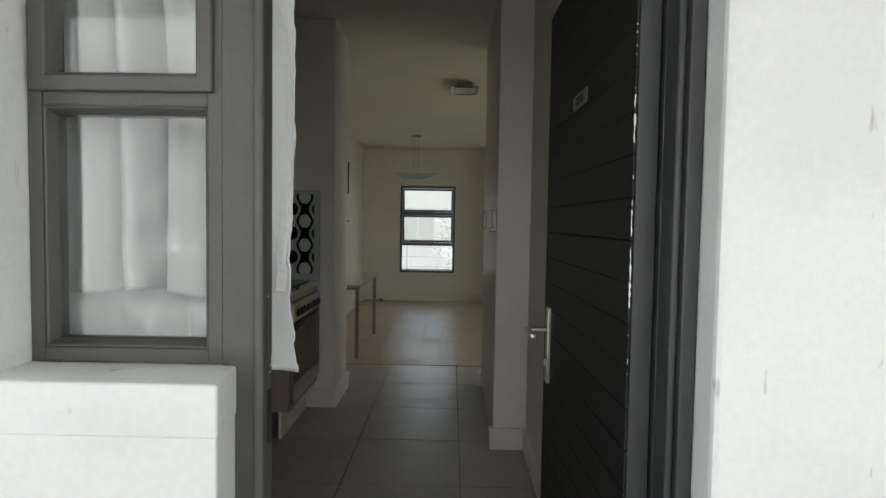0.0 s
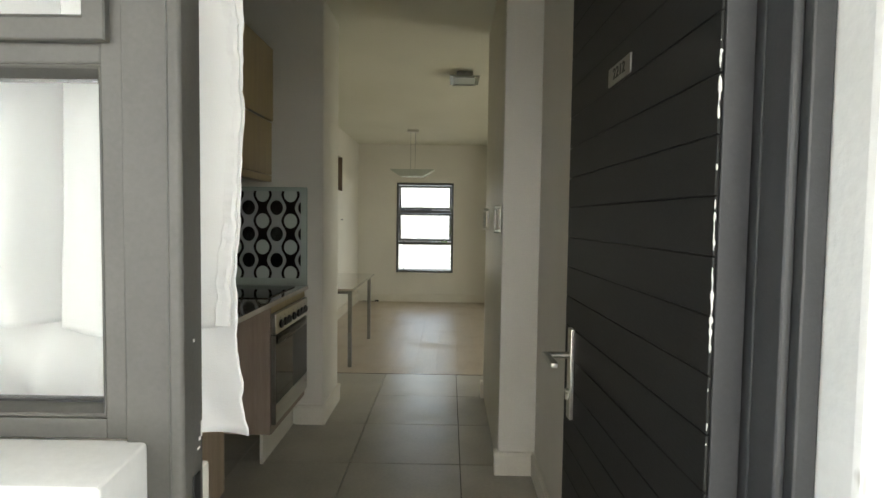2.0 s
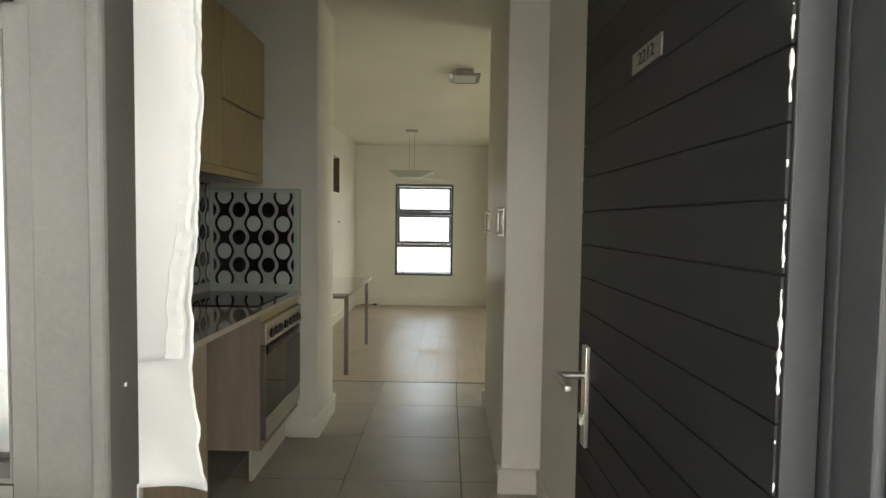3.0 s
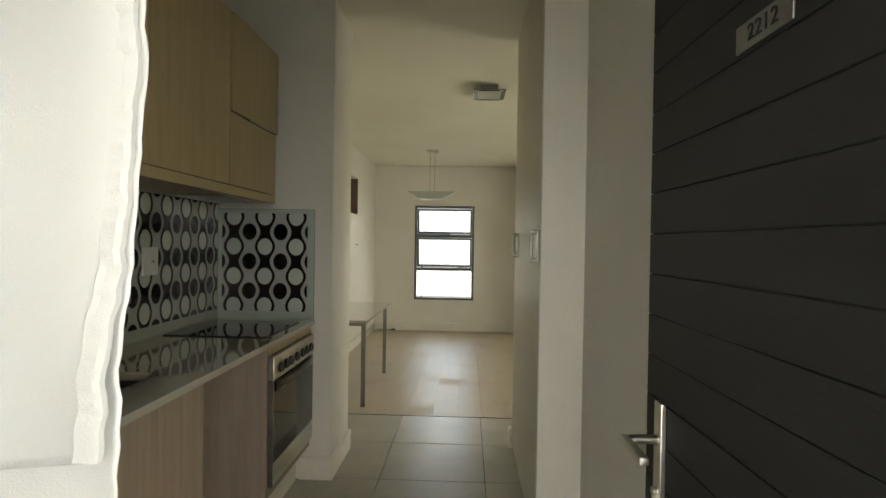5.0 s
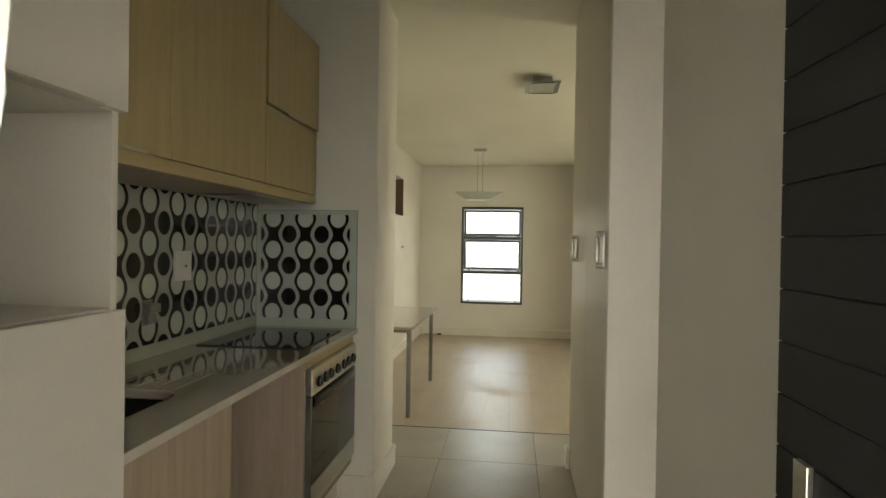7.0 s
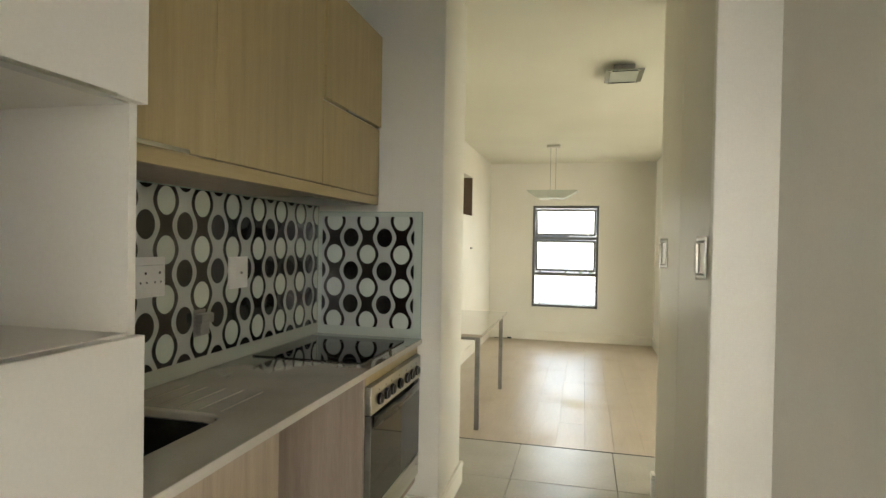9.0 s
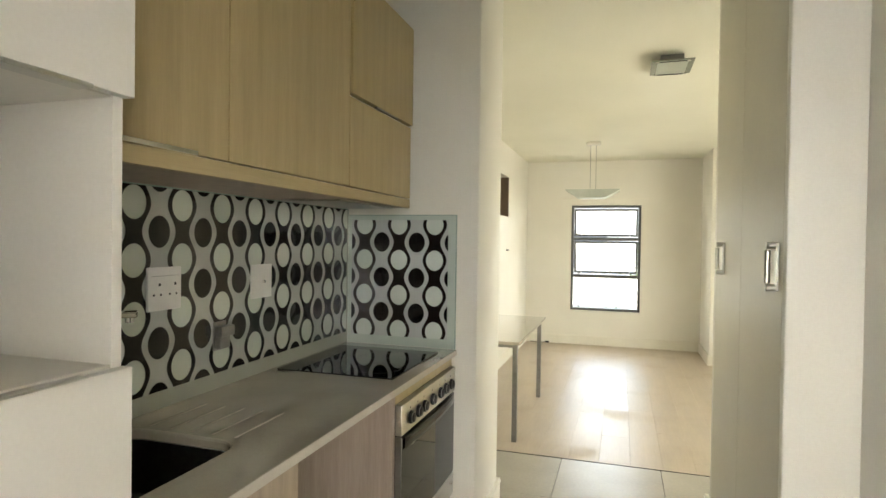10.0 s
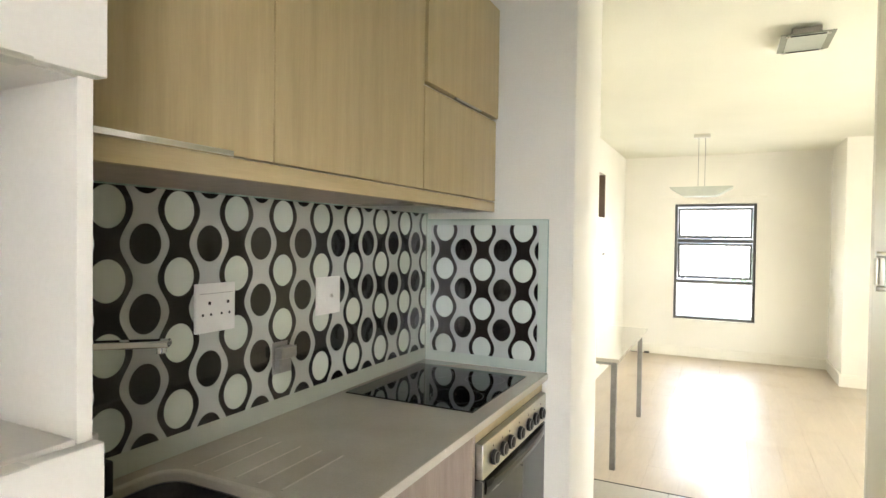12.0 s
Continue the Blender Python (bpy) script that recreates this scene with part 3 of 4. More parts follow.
# ---- curtain ----
def curtain():
    """A folded curtain that ends in an uneven hem, over a longer plain lining."""
    t = thing("curtain", (-0.5, 2.09, 0.965), "white cotton curtain over a longer plain lining", "curtain")
    X0, X1, TOP, Y = -0.728, -0.272, 2.12, 2.085

    def edge(z):
        return 0.0055 * noise.noise((3.1, z * 15, 0.4)) + 0.0045 * noise.noise((1.1, z * 42, 0.9))

    def sheet(nu, nv, bottom, depth, shift):
        b = bmesh.new()
        rows = []
        for j in range(nv + 1):
            row = []
            for i in range(nu + 1):
                s, f = i / nu, j / nv
                z = TOP + (bottom(s) - TOP) * f
                side = edge(z) * min(1, max(0, (s - 0.86) / 0.08))
                row.append(b.verts.new((X0 + (X1 - X0) * s + side + shift(s, z), Y - 0.095 * (1 - s) ** 1.3 + depth(s, z), z)))
            rows.append(row)
        for j in range(nv):
            for i in range(nu):
                b.faces.new((rows[j][i], rows[j + 1][i], rows[j + 1][i + 1], rows[j][i + 1]))
        return b

    def hem(s):
        return 1.142 + 0.012 * math.sin(5.0 * s + 0.9) + 0.014 * math.exp(-((s - 0.40) / 0.09) ** 2) + 0.020 * s

    def folds(s, z):
        knot = math.exp(-((s - 0.38) / 0.06) ** 2 - ((z - 1.25) / 0.05) ** 2)
        main = -0.024 * math.exp(-((s - 0.36 - 0.03 * math.sin(2.4 * z)) / 0.085) ** 2) - 0.018 * math.exp(-((s - 0.16) / 0.06) ** 2) - 0.014 * math.exp(-((s - 0.62) / 0.12) ** 2)
        crease = 0.014 * math.exp(-((s - 0.45 - 0.02 * math.sin(3 * z)) / 0.018) ** 2) + 0.010 * math.exp(-((s - 0.255) / 0.02) ** 2)
        flat = min(1, (1 - s) * 6)
        f = min(1, max(0, (1.45 - z) / 0.28))
        drift = -0.042 * s * s * f * f * (3 - 2 * f)
        return drift + (3.0 * main + 3.6 * crease) * flat - 0.022 * knot + 0.006 * noise.noise((s * 7, z * 5, 1.3)) + 0.004 * math.sin(s * 55) * flat * max(0, (z - 1.9) * 4)

    def lining(s, z):
        low = min(1, max(0, (1.2 - z) * 8))
        f = min(1, max(0, (1.45 - z) / 0.28))
        follow = -0.038 * s * s * f * f * (3 - 2 * f)
        return follow + 0.016 + 0.008 * math.sin(s * 18 + 4 * z) + low * (1 - 0.85 * s ** 4) * (0.007 * math.sin(s * 22 + z * 38) + 0.006 * noise.noise((s * 9, z * 22, 5.0))) - 0.012 * low - 0.030 * low * math.exp(-((s - 0.40) / 0.06) ** 2) + 0.012 * low * math.exp(-((s - 0.50) / 0.025) ** 2)

    def pull(s, z):
        rise = max(0, z - 1.58)
        return -0.004 * s * math.exp(-((z - 1.165) / 0.035) ** 2) - s * (0.034 * min(1, rise / 0.22) ** 2 + 0.05 * max(0, rise - 0.22))

    for name, b, lab in (("cloth", sheet(140, 90, hem, folds, pull), ""),
                         ("lining", sheet(90, 90, lambda s: 0.992 - 0.013 * s + 0.003 * math.sin(11 * s), lining, lambda s, z: s * (0.004 + 0.0215 * (max(0, 1.18 - z) / 0.195) ** 1.3)), "plain white lining")):
        c = part(name, b, CLOTH, t, lab)
        c.modifiers.new("thick", "SOLIDIFY").thickness = 0.0016
    h = bmesh.new()
    prev = None
    for j in range(260):
        z = TOP + (hem(1.0) - TOP) * j / 259
        x = X1 + edge(z) + pull(1.0, z)
        y = Y + folds(1.0, z)
        ruff = 0.0022 * noise.noise((5.5, z * 45, 2.0)) + 0.0015 * noise.noise((2.5, z * 110, 7.0))
        inner = -0.021 + 0.002 * noise.noise((8.0, z * 14, 3.0))
        prof = ((inner, -0.0012), (inner + 0.002, -0.0038), (-0.012, -0.0032 + ruff), (-0.005, -0.0048 + ruff), (0.0016 + ruff, -0.004), (0.0024 + ruff, 0.002), (-0.004, 0.005), (inner, 0.0022))
        ring = [h.verts.new((x + dx, y + dy, z)) for dx, dy in prof]
        if prev:
            for q in range(8):
                h.faces.new((prev[q], prev[(q + 1) % 8], ring[(q + 1) % 8], ring[q]))
        prev = ring
    part("side_hem", h, CLOTH, t)
    for x, Y in ((-0.68, 2.003), (-0.30, 2.08)):
        br = bm_box(x - 0.008, x + 0.008, 1.9615, Y + 0.008, 2.168, 2.184, 0.002)
        bm_box(x - 0.008, x + 0.008, Y - 0.008, Y + 0.008, 2.1325, 2.168, 0.002, bm=br)
        part("bracket", br, ALU, t)
    part("rod", bm_cyl((-0.728, Y - 0.09, 2.125), (-0.27, Y, 2.125), 0.007), ALU, t)


curtain()

# ---- kitchen ----
KX = -1.38
END = 4.775


def splash(length, height, at, rz, material, label):
    """A printed panel with its clear polished rim. Local x runs along the wall."""
    t = new("splashback")
    t.matrix_world = pose(*at, 0, 0, rz)
    tagged(t, label, "splashback")
    for name, b, m in (("printed_panel", bm_box(0, length - 0.004, -0.008, 0, 0, height - 0.004, 0.0008, 1), material),
                       ("top_rim", bm_box(0, length, -0.0085, 0, height - 0.0038, height, 0.0006, 1), EDGEGLASS),
                       ("side_rim", bm_box(length - 0.0038, length, -0.0085, 0, 0, height - 0.004, 0.0006, 1), EDGEGLASS)):
        me = bpy.data.meshes.new(name)
        b.to_mesh(me)
        b.free()
        me.materials.append(m)
        o = new(name, me)
        o.parent = t


# long panel: local x along +y; end panel: local x along +x
splash(1.845, 0.645, (KX + 0.001, 2.92, 0.9005), 90, PRINT_LONG, "glossy glass splashback printed with black and pale discs")
splash(0.545, 0.617, (-1.370, END - 0.001, 0.9005), 0, PRINT_END, "short glass splashback printed with black and pale discs")


def rounded_loop(x0, x1, y0, y1, r, n=8):
    pts = []
    for cx, cy, a0 in ((x1 - r, y1 - r, 0), (x0 + r, y1 - r, 90), (x0 + r, y0 + r, 180), (x1 - r, y0 + r, 270)):
        for i in range(n + 1):
            a = radians(a0 + 90 * i / n)
            pts.append((cx + r * math.cos(a), cy + r * math.sin(a)))
    return pts


SX0, SX1, SY0, SY1 = -1.328, -0.983, 2.965, 3.425


GROOVES = (-1.282, -1.215, -1.149, -1.084, -1.016)


def worktop():
    b = bmesh.new()
    z1, z0, lip = 0.900, 0.875, 0.007
    outer = [(KX + 0.002, 2.922), (-0.818, 2.922), (-0.818, END - 0.012), (KX + 0.002, END - 0.012)]

    def ring_at(pts, z):
        return [b.verts.new((x, y, z)) for x, y in pts]

    def skirt(a, c):
        for i in range(len(a)):
            b.faces.new((a[i], a[(i + 1) % len(a)], c[(i + 1) % len(a)], c[i]))

    def rim(vs):
        return [b.edges.new((vs[i], vs[(i + 1) % len(vs)])) for i in range(len(vs))]

    edge = ring_at(outer, z1)
    bowl = ring_at(rounded_loop(SX0 - lip, SX1 + lip, SY0 - lip, SY1 + lip, 0.06 + lip), z1)
    # five drainer grooves run out from the bowl
    grooves = [ring_at(rounded_loop(gx - 0.0035, gx + 0.0035, SY1 + 0.022, SY1 + 0.245, 0.0034, 3), z1) for gx in GROOVES]
    edges = rim(edge) + rim(bowl)
    for g in grooves:
        edges += rim(g)
    bmesh.ops.triangle_fill(b, use_beauty=True, use_dissolve=False, edges=edges)
    skirt(edge, ring_at(outer, z0))
    last = bowl
    for k in range(1, 3):
        a = radians(90 * k / 2)
        grow = lip * (1 - math.sin(a))
        ring = ring_at(rounded_loop(SX0 - grow, SX1 + grow, SY0 - grow, SY1 + grow, 0.06 + grow), z1 - lip * (1 - math.cos(a)))
        skirt(last, ring)
        last = ring
    skirt(last, ring_at(rounded_loop(SX0, SX1, SY0, SY1, 0.06), z0))
    for g, gx in zip(grooves, GROOVES):
        floor_ring = ring_at(rounded_loop(gx - 0.0012, gx + 0.0012, SY1 + 0.030, SY1 + 0.233, 0.0011, 3), z1 - 0.0022)
        skirt(g, floor_ring)
        b.faces.new(floor_ring)
    bmesh.ops.recalc_face_normals(b, faces=b.faces[:])
    t = thing("worktop", (-1.1, 3.85, 0.875), "glossy pale beige quartz kitchen worktop", "worktop")
    top = part("slab", b, STONE, t)
    for face in top.data.polygons:
        if abs(face.normal.z) > 0.99:
            face.use_smooth = False
    part("front_edge", bm_box(-0.8178, -0.8150, 2.9225, END - 0.0125, 0.8755, 0.8990, 0.001), EDGE, t, "pale worktop front edge")
    s = thing("sink", (-1.12, 3.19, 0.70), "dark steel undermounted kitchen sink bowl", "sink")
    bb = bmesh.new()
    rings = []
    for dz, grow, r in ((0.872, 0.012, 0.07), (0.872, 0.0, 0.06), (0.74, -0.012, 0.06), (0.715, -0.04, 0.05), (0.71, -0.10, 0.03)):
        rings.append([bb.verts.new((x, y, dz)) for x, y in rounded_loop(SX0 - grow, SX1 + grow, SY0 - grow, SY1 + grow, r)])
    for a, c in zip(rings, rings[1:]):
        for i in range(len(a)):
            bb.faces.new((a[i], a[(i + 1) % len(a)], c[(i + 1) % len(a)], c[i]))
    bb.faces.new(rings[-1])
    bmesh.ops.recalc_face_normals(bb, faces=bb.faces[:])
    o = part("bowl", bb, BOWL, s)
    o.modifiers.new("thick", "SOLIDIFY").thickness = 0.002
    part("drain", bm_cyl((-1.12, 3.19, 0.7125), (-1.12, 3.19, 0.716), 0.04, bevel=0.001), STEEL, s)


worktop()


def handle_strip(parent, x, y0, y1, z0, z1, out=0.012, metal=None):
    part("handle", bm_box(x, x + out, y0, y1, z0, z1, 0.0015), metal or ALU, parent, "slim aluminium edge pull")


def tall_unit():
    x1, y0, y1 = -0.80, 2.32, 2.921
    t = thing("tall_cabinet", (-1.1, 2.62, 0), "tall white melamine cabinet with an open oven niche", "cabinet")
    for ya in (y0, y1 - 0.018):
        part("side_panel", bm_box(KX + 0.002, x1 - 0.02, ya, ya + 0.018, 0.1, 2.36, 0.001), WHITE, t)
    part("back_panel", bm_box(KX + 0.002, KX + 0.011, y0 + 0.0185, y1 - 0.0185, 0.1, 2.36), WHITE, t)
    for z in (0.1, 1.192, 1.604, 2.342):
        part("shelf", bm_box(KX + 0.0115, x1 - 0.021, y0 + 0.0185, y1 - 0.0185, z, z + 0.018, 0.001), WHITE, t)
    part("plinth", bm_box(KX + 0.05, x1 - 0.07, y0 + 0.003, y1 - 0.003, 0, 0.098), WHITE, t)
    up = part("upper_door", bm_box(x1 - 0.019, x1, y0 + 0.001, y1 + 0.003, 1.606, 2.355, 0.0015), WHITE, t)
    handle_strip(up, x1 - 0.016, 2.60, 2.842, 1.599, 1.6055, 0.030, STEEL)
    dn = part("lower_door", bm_box(x1 - 0.019, x1, y0 + 0.001, y1 + 0.001, 0.105, 1.205, 0.0015), WHITE, t)
    handle_strip(dn, x1 - 0.014, 2.60, 2.842, 1.2055, 1.2085, 0.022, STEEL)


tall_unit()


def base_units():
    fx = -0.842
    a = thing("sink_cabinet", (-1.1, 3.19, 0), "washed oak base cabinet under the sink", "cabinet", "kitchen base cabinets")
    part("body", bm_box(KX + 0.002, fx - 0.02, 2.924, 3.462, 0.19, 0.69, 0.001), WHITE, a)
    d = part("door", bm_box(fx - 0.018, fx, 2.926, 3.460, 0.192, 0.868, 0.0012), ASHLIGHT, a)
    handle_strip(d, fx - 0.004, 3.02, 3.345, 0.8682, 0.8738, 0.008)
    part("plinth", bm_box(-0.936, -0.92, 2.924, 3.40, 0, 0.188, 0.001), TRIM, a)
    part("side_panel", bm_box(KX + 0.003, fx - 0.0185, 3.4622, 3.480, 0.19, 0.868, 0.001), ASHLIGHT, a)
    o = thing("oven_housing", (-1.1, 4.42, 0), "washed oak oven housing beside an empty appliance bay", "cabinet", "kitchen base cabinets")
    part("side_panel", bm_box(KX + 0.003, fx, 4.064, 4.0855, 0.198, 0.868, 0.0012), ASH, o, "greyed oak end panel")
    part("bottom_rail", bm_box(fx - 0.02, fx, 4.086, 4.772, 0.192, 0.236, 0.001), ASH, o)
    part("top_rail", bm_box(fx - 0.02, fx, 4.086, 4.772, 0.826, 0.868, 0.001), OAK, o)
    part("filler", bm_box(fx - 0.02, fx, 4.757, 4.772, 0.237, 0.825, 0.001), ASH, o)
    part("plinth", bm_box(-0.928, -0.912, 4.16, 4.752, 0, 0.188, 0.001), TRIM, o)
    part("floor_board", bm_box(KX + 0.01, fx - 0.021, 4.086, 4.77, 0.19, 0.208), WHITE, o)
    v = thing("oven", (-1.1, 4.42, 0.24), "built-in steel and black glass oven with seven knobs", "oven")
    y0, y1 = 4.092, 4.756
    part("body", bm_box(KX + 0.06, fx - 0.004, y0 + 0.02, y1 - 0.02, 0.209, 0.82, 0.002), BLACK, v)
    pn = part("control_panel", bm_box(fx - 0.003, fx + 0.022, y0, y1, 0.716, 0.824, 0.003), STEEL, v, "brushed steel control panel")
    for yk in (4.175, 4.255, 4.325, 4.425, 4.525, 4.60, 4.68):
        kb = bm_cyl((fx + 0.0225, yk, 0.762), (fx + 0.034, yk, 0.762), 0.0235, 0.0220, bevel=0.002)
        kn = part("knob", kb, BLACK, pn, "black plastic knob")
        part("cap", bm_cyl((fx + 0.0341, yk, 0.762), (fx + 0.0362, yk, 0.762), 0.0198, 0.0192, bevel=0.0006), ALU, kn, "satin steel knob cap")
        part("grip", bm_cyl((fx + 0.0363, yk, 0.762), (fx + 0.0395, yk, 0.762), 0.0180, 0.0168, bevel=0.001), BLACK, kn)
        part("dial_mark", bm_box(fx + 0.0218, fx + 0.0224, yk - 0.004, yk + 0.004, 0.794, 0.800), BLACK, pn)
    dr = part("oven_door", bm_box(fx - 0.002, fx + 0.020, y0 + 0.006, y1 - 0.002, 0.345, 0.709, 0.003), BLACKGLASS, v, "black glass oven door")
    part("door_edge", bm_box(fx - 0.002, fx + 0.021, y0, y0 + 0.0055, 0.24, 0.712, 0.001), LEGS, dr)
    hb = bmesh.new()
    prev = None
    for q in range(25):
        f = q / 24
        yk, bow = 4.12 + 0.61 * f, 0.004 + 0.022 * math.sin(math.pi * f) ** 0.6
        ring = [hb.verts.new((fx + 0.0205 + bow * dx, yk, z)) for dx, z in ((0, 0.664), (0.55, 0.662), (0.9, 0.672), (1, 0.686), (0.9, 0.698), (0.5, 0.705), (0, 0.706))]
        if prev:
            for e in range(6):
                hb.faces.new((prev[e], ring[e], ring[e + 1], prev[e + 1]))
        prev = ring
    bmesh.ops.recalc_face_normals(hb, faces=hb.faces[:])
    part("door_handle", hb, BLACKGLASS, dr, "glossy black bowed lip handle")
    part("drawer_front", bm_box(fx - 0.002, fx + 0.020, y0 + 0.006, y1 - 0.002, 0.243, 0.340, 0.003), STEEL, v, "brushed steel lower panel")


base_units()

hob = thing("hob", (-1.11, 4.39, 0.9005), "flat black glass electric hob", "hob")
part("glass_top", bm_box(-1.345, -0.872, 4.13, 4.655, 0.9006, 0.9056, 0.0015), BLACKGLASS, hob)
for hx, hy, r in ((-1.22, 4.27, 0.075), (-1.22, 4.52, 0.09), (-0.99, 4.27, 0.09), (-0.99, 4.52, 0.075)):
    ring = bmesh.new()
    a = [ring.verts.new((hx + q * math.cos(w), hy + q * math.sin(w), 0.9058)) for q in (r, r - 0.002) for w in [2 * math.pi * i / 48 for i in range(48)]]
    for i in range(48):
        ring.faces.new((a[i], a[(i + 1) % 48], a[48 + (i + 1) % 48], a[48 + i]))
    part("zone_ring", ring, BLACK, hob, "faint printed cooking ring")


def wall_units():
    fx, yend = -1.02, 4.672
    specs = (("wall_cabinet", 2.925, 3.420, "light oak wall cabinet with an aluminium edge pull"),
             ("wall_cabinet", 3.420, 4.066, "light oak wall cabinet with a plain door"),
             ("extractor_cabinet", 4.066, yend, "light oak extractor cabinet with a lift-up flap"))
    for i, (nm, y0, y1, lab) in enumerate(specs):
        t = thing(nm, (-1.2, (y0 + y1) / 2, 1.55), lab, "cabinet", "kitchen wall cabinets")
        part("body", bm_box(KX + 0.002, fx - 0.020, y0 + 0.001, y1 - 0.001, 1.556, 2.342, 0.001), WHITE, t)
        if i < 2:
            d = part("door", bm_box(fx - 0.018, fx + 0.002, y0 + 0.002, y1 - 0.002, 1.585, 2.342, 0.002), OAK, t)
            if i == 0:
                handle_strip(d, fx - 0.002, 2.99, 3.305, 1.5815, 1.5925, 0.013, CHROME)
        else:
            part("lower_panel", bm_box(fx - 0.018, fx + 0.0015, y0 + 0.002, y1 - 0.002, 1.585, 1.901, 0.002), OAK, t)
            fl = part("flap", bm_box(fx - 0.016, fx + 0.010, y0 + 0.003, y1 - 0.001, 1.912, 2.342, 0.002), OAK, t)
            handle_strip(fl, fx - 0.002, 4.28, 4.50, 1.9045, 1.9115, 0.0115)
            part("hood", bm_box(KX + 0.05, fx - 0.06, y0 + 0.05, y1 - 0.05, 1.5385, 1.5448, 0.002), STEEL, t, "steel extractor underside")
    pel = thing("cabinet_pelmet", (-1.02, 3.8, 1.543), "continuous light oak pelmet strip under the wall cabinets", "pelmet")
    part("strip", bm_box(fx - 0.019, fx, 2.9255, yend - 0.001, 1.543, 1.5815, 0.0015), OAK_LONG, pel)
    # darker veneer puts the shade beneath the cabinets into the board's colour
    part("bottom_board", bm_box(KX + 0.002, fx - 0.0195, 2.9255, yend - 0.001, 1.5455, 1.5552, 0.001), ASH, pel, "underside board in darker oak standing in for shade")


wall_units()


def sockets():
    x = -1.371
    s = thing("double_socket", (x, 3.586, 1.25), "white double wall socket plate with round pin holes", "socket")
    pl = part("plate", bm_box(x, x + 0.010, 3.523, 3.649, 1.187, 1.312, 0.003), PLASTIC, s)
    part("groove", bm_box(x + 0.0098, x + 0.0104, 3.533, 3.639, 1.286, 1.2872), ALU, pl)
    for c in (3.556, 3.616):
        part("pin_hole", bm_cyl((x + 0.0095, c + 0.008, 1.262), (x + 0.0105, c + 0.008, 1.262), 0.0045, segs=12), BLACK, pl)
        for dy in (-0.013, 0.013):
            part("pin_hole", bm_cyl((x + 0.0095, c + dy, 1.233), (x + 0.0105, c + dy, 1.233), 0.0035, segs=12), BLACK, pl)
    s2 = thing("aerial_socket", (x, 4.057, 1.24), "white aerial socket plate on the splashback", "socket")
    pl = part("plate", bm_box(x, x + 0.010, 3.995, 4.115, 1.180, 1.303, 0.003), PLASTIC, s2)
    part("boss", bm_box(x + 0.0102, x + 0.0135, 4.038, 4.074, 1.224, 1.258, 0.0015), PLASTIC, pl)
    part("connector", bm_cyl((x + 0.0137, 4.056, 1.241), (x + 0.021, 4.056, 1.241), 0.0062, segs=16, bevel=0.001), CHROME, pl, "small metal aerial connector")
    c = thing("towel_clip", (x, 3.83, 1.03), "small chrome towel clip on the splashback", "hook")
    part("back_plate", bm_box(x, x + 0.004, 3.800, 3.862, 1.028, 1.122, 0.001), ALU, c)
    part("box", bm_box(x + 0.0042, x + 0.026, 3.806, 3.856, 1.034, 1.074, 0.003), ALU, c)
    part("flap", bm_box(x + 0.0042, x + 0.032, 3.806, 3.872, 1.0745, 1.108, 0.003), ALU, c)
    tp = thing("tap", (x, 3.16, 1.18), "chrome wall-mounted tap with a flat straight spout", "tap")
    part("wall_flange", bm_cyl((x, 3.16, 1.218), (x + 0.02, 3.16, 1.218), 0.03, bevel=0.003), CHROME, tp)
    sp = bm_box(x + 0.02, x + 0.05, 3.145, 3.175, 1.205, 1.232, 0.004)
    b2 = bm_box(-0.012, 0.215, -0.017, 0.017, 1.212, 1.226, 0.003)
    bmesh.ops.transform(b2, matrix=pose(x + 0.035, 3.16, 0, 0, 0, 42), verts=b2.verts)
    part("spout", merge(sp, b2), CHROME, tp)
    tipx, tipy = x + 0.035 + 0.198 * math.cos(radians(42)), 3.16 + 0.198 * math.sin(radians(42))
    part("aerator", bm_cyl((tipx, tipy, 1.212), (tipx, tipy, 1.200), 0.010, bevel=0.001), CHROME, tp)
    d = thing("soap_box", (-1.33, 3.21, 0.9), "small dark counter box with a pale lid", "container")
    part("box", bm_box(-1.365, -1.30, 3.15, 3.270, 0.9003, 0.972, 0.004), BLACK, d)
    part("lid", bm_box(-1.367, -1.345, 3.148, 3.268, 0.9722, 1.022, 0.004), PLASTIC, d)


sockets()


# ---- closet ----
def closet():
    t = thing("closet", (0.62, 4.75, 0), "built-in cream closet with tall flush doors", "closet")
    part("carcass", bm_box(0.372, 0.89, 4.134, 5.366, 0.09, HALL - 0.004), CLOSET, t)
    part("plinth", bm_box(0.375, 0.88, 4.134, 5.366, 0, 0.088), CLOSET, t)
    for y0, y1, hy in ((4.133, 4.748, 4.176), (4.752, 5.367, 5.13)):
        d = part("door", bm_box(0.346, 0.369, y0, y1, 0.012, HALL - 0.006, 0.0015), CLOSET, t)
        h = bm_cyl((0.315, hy, 1.285), (0.315, hy, 1.385), 0.009, bevel=0.003)
        for z in (1.272, 1.398):
            bm_cyl((0.3455, hy, z), (0.310, hy, z), 0.011, bevel=0.003, bm=h)
        bm_box(0.336, 0.3455, hy - 0.011, hy + 0.011, 1.262, 1.408, 0.003, bm=h)
        part("handle", h, STEEL, d, "satin steel bow handle")


closet()

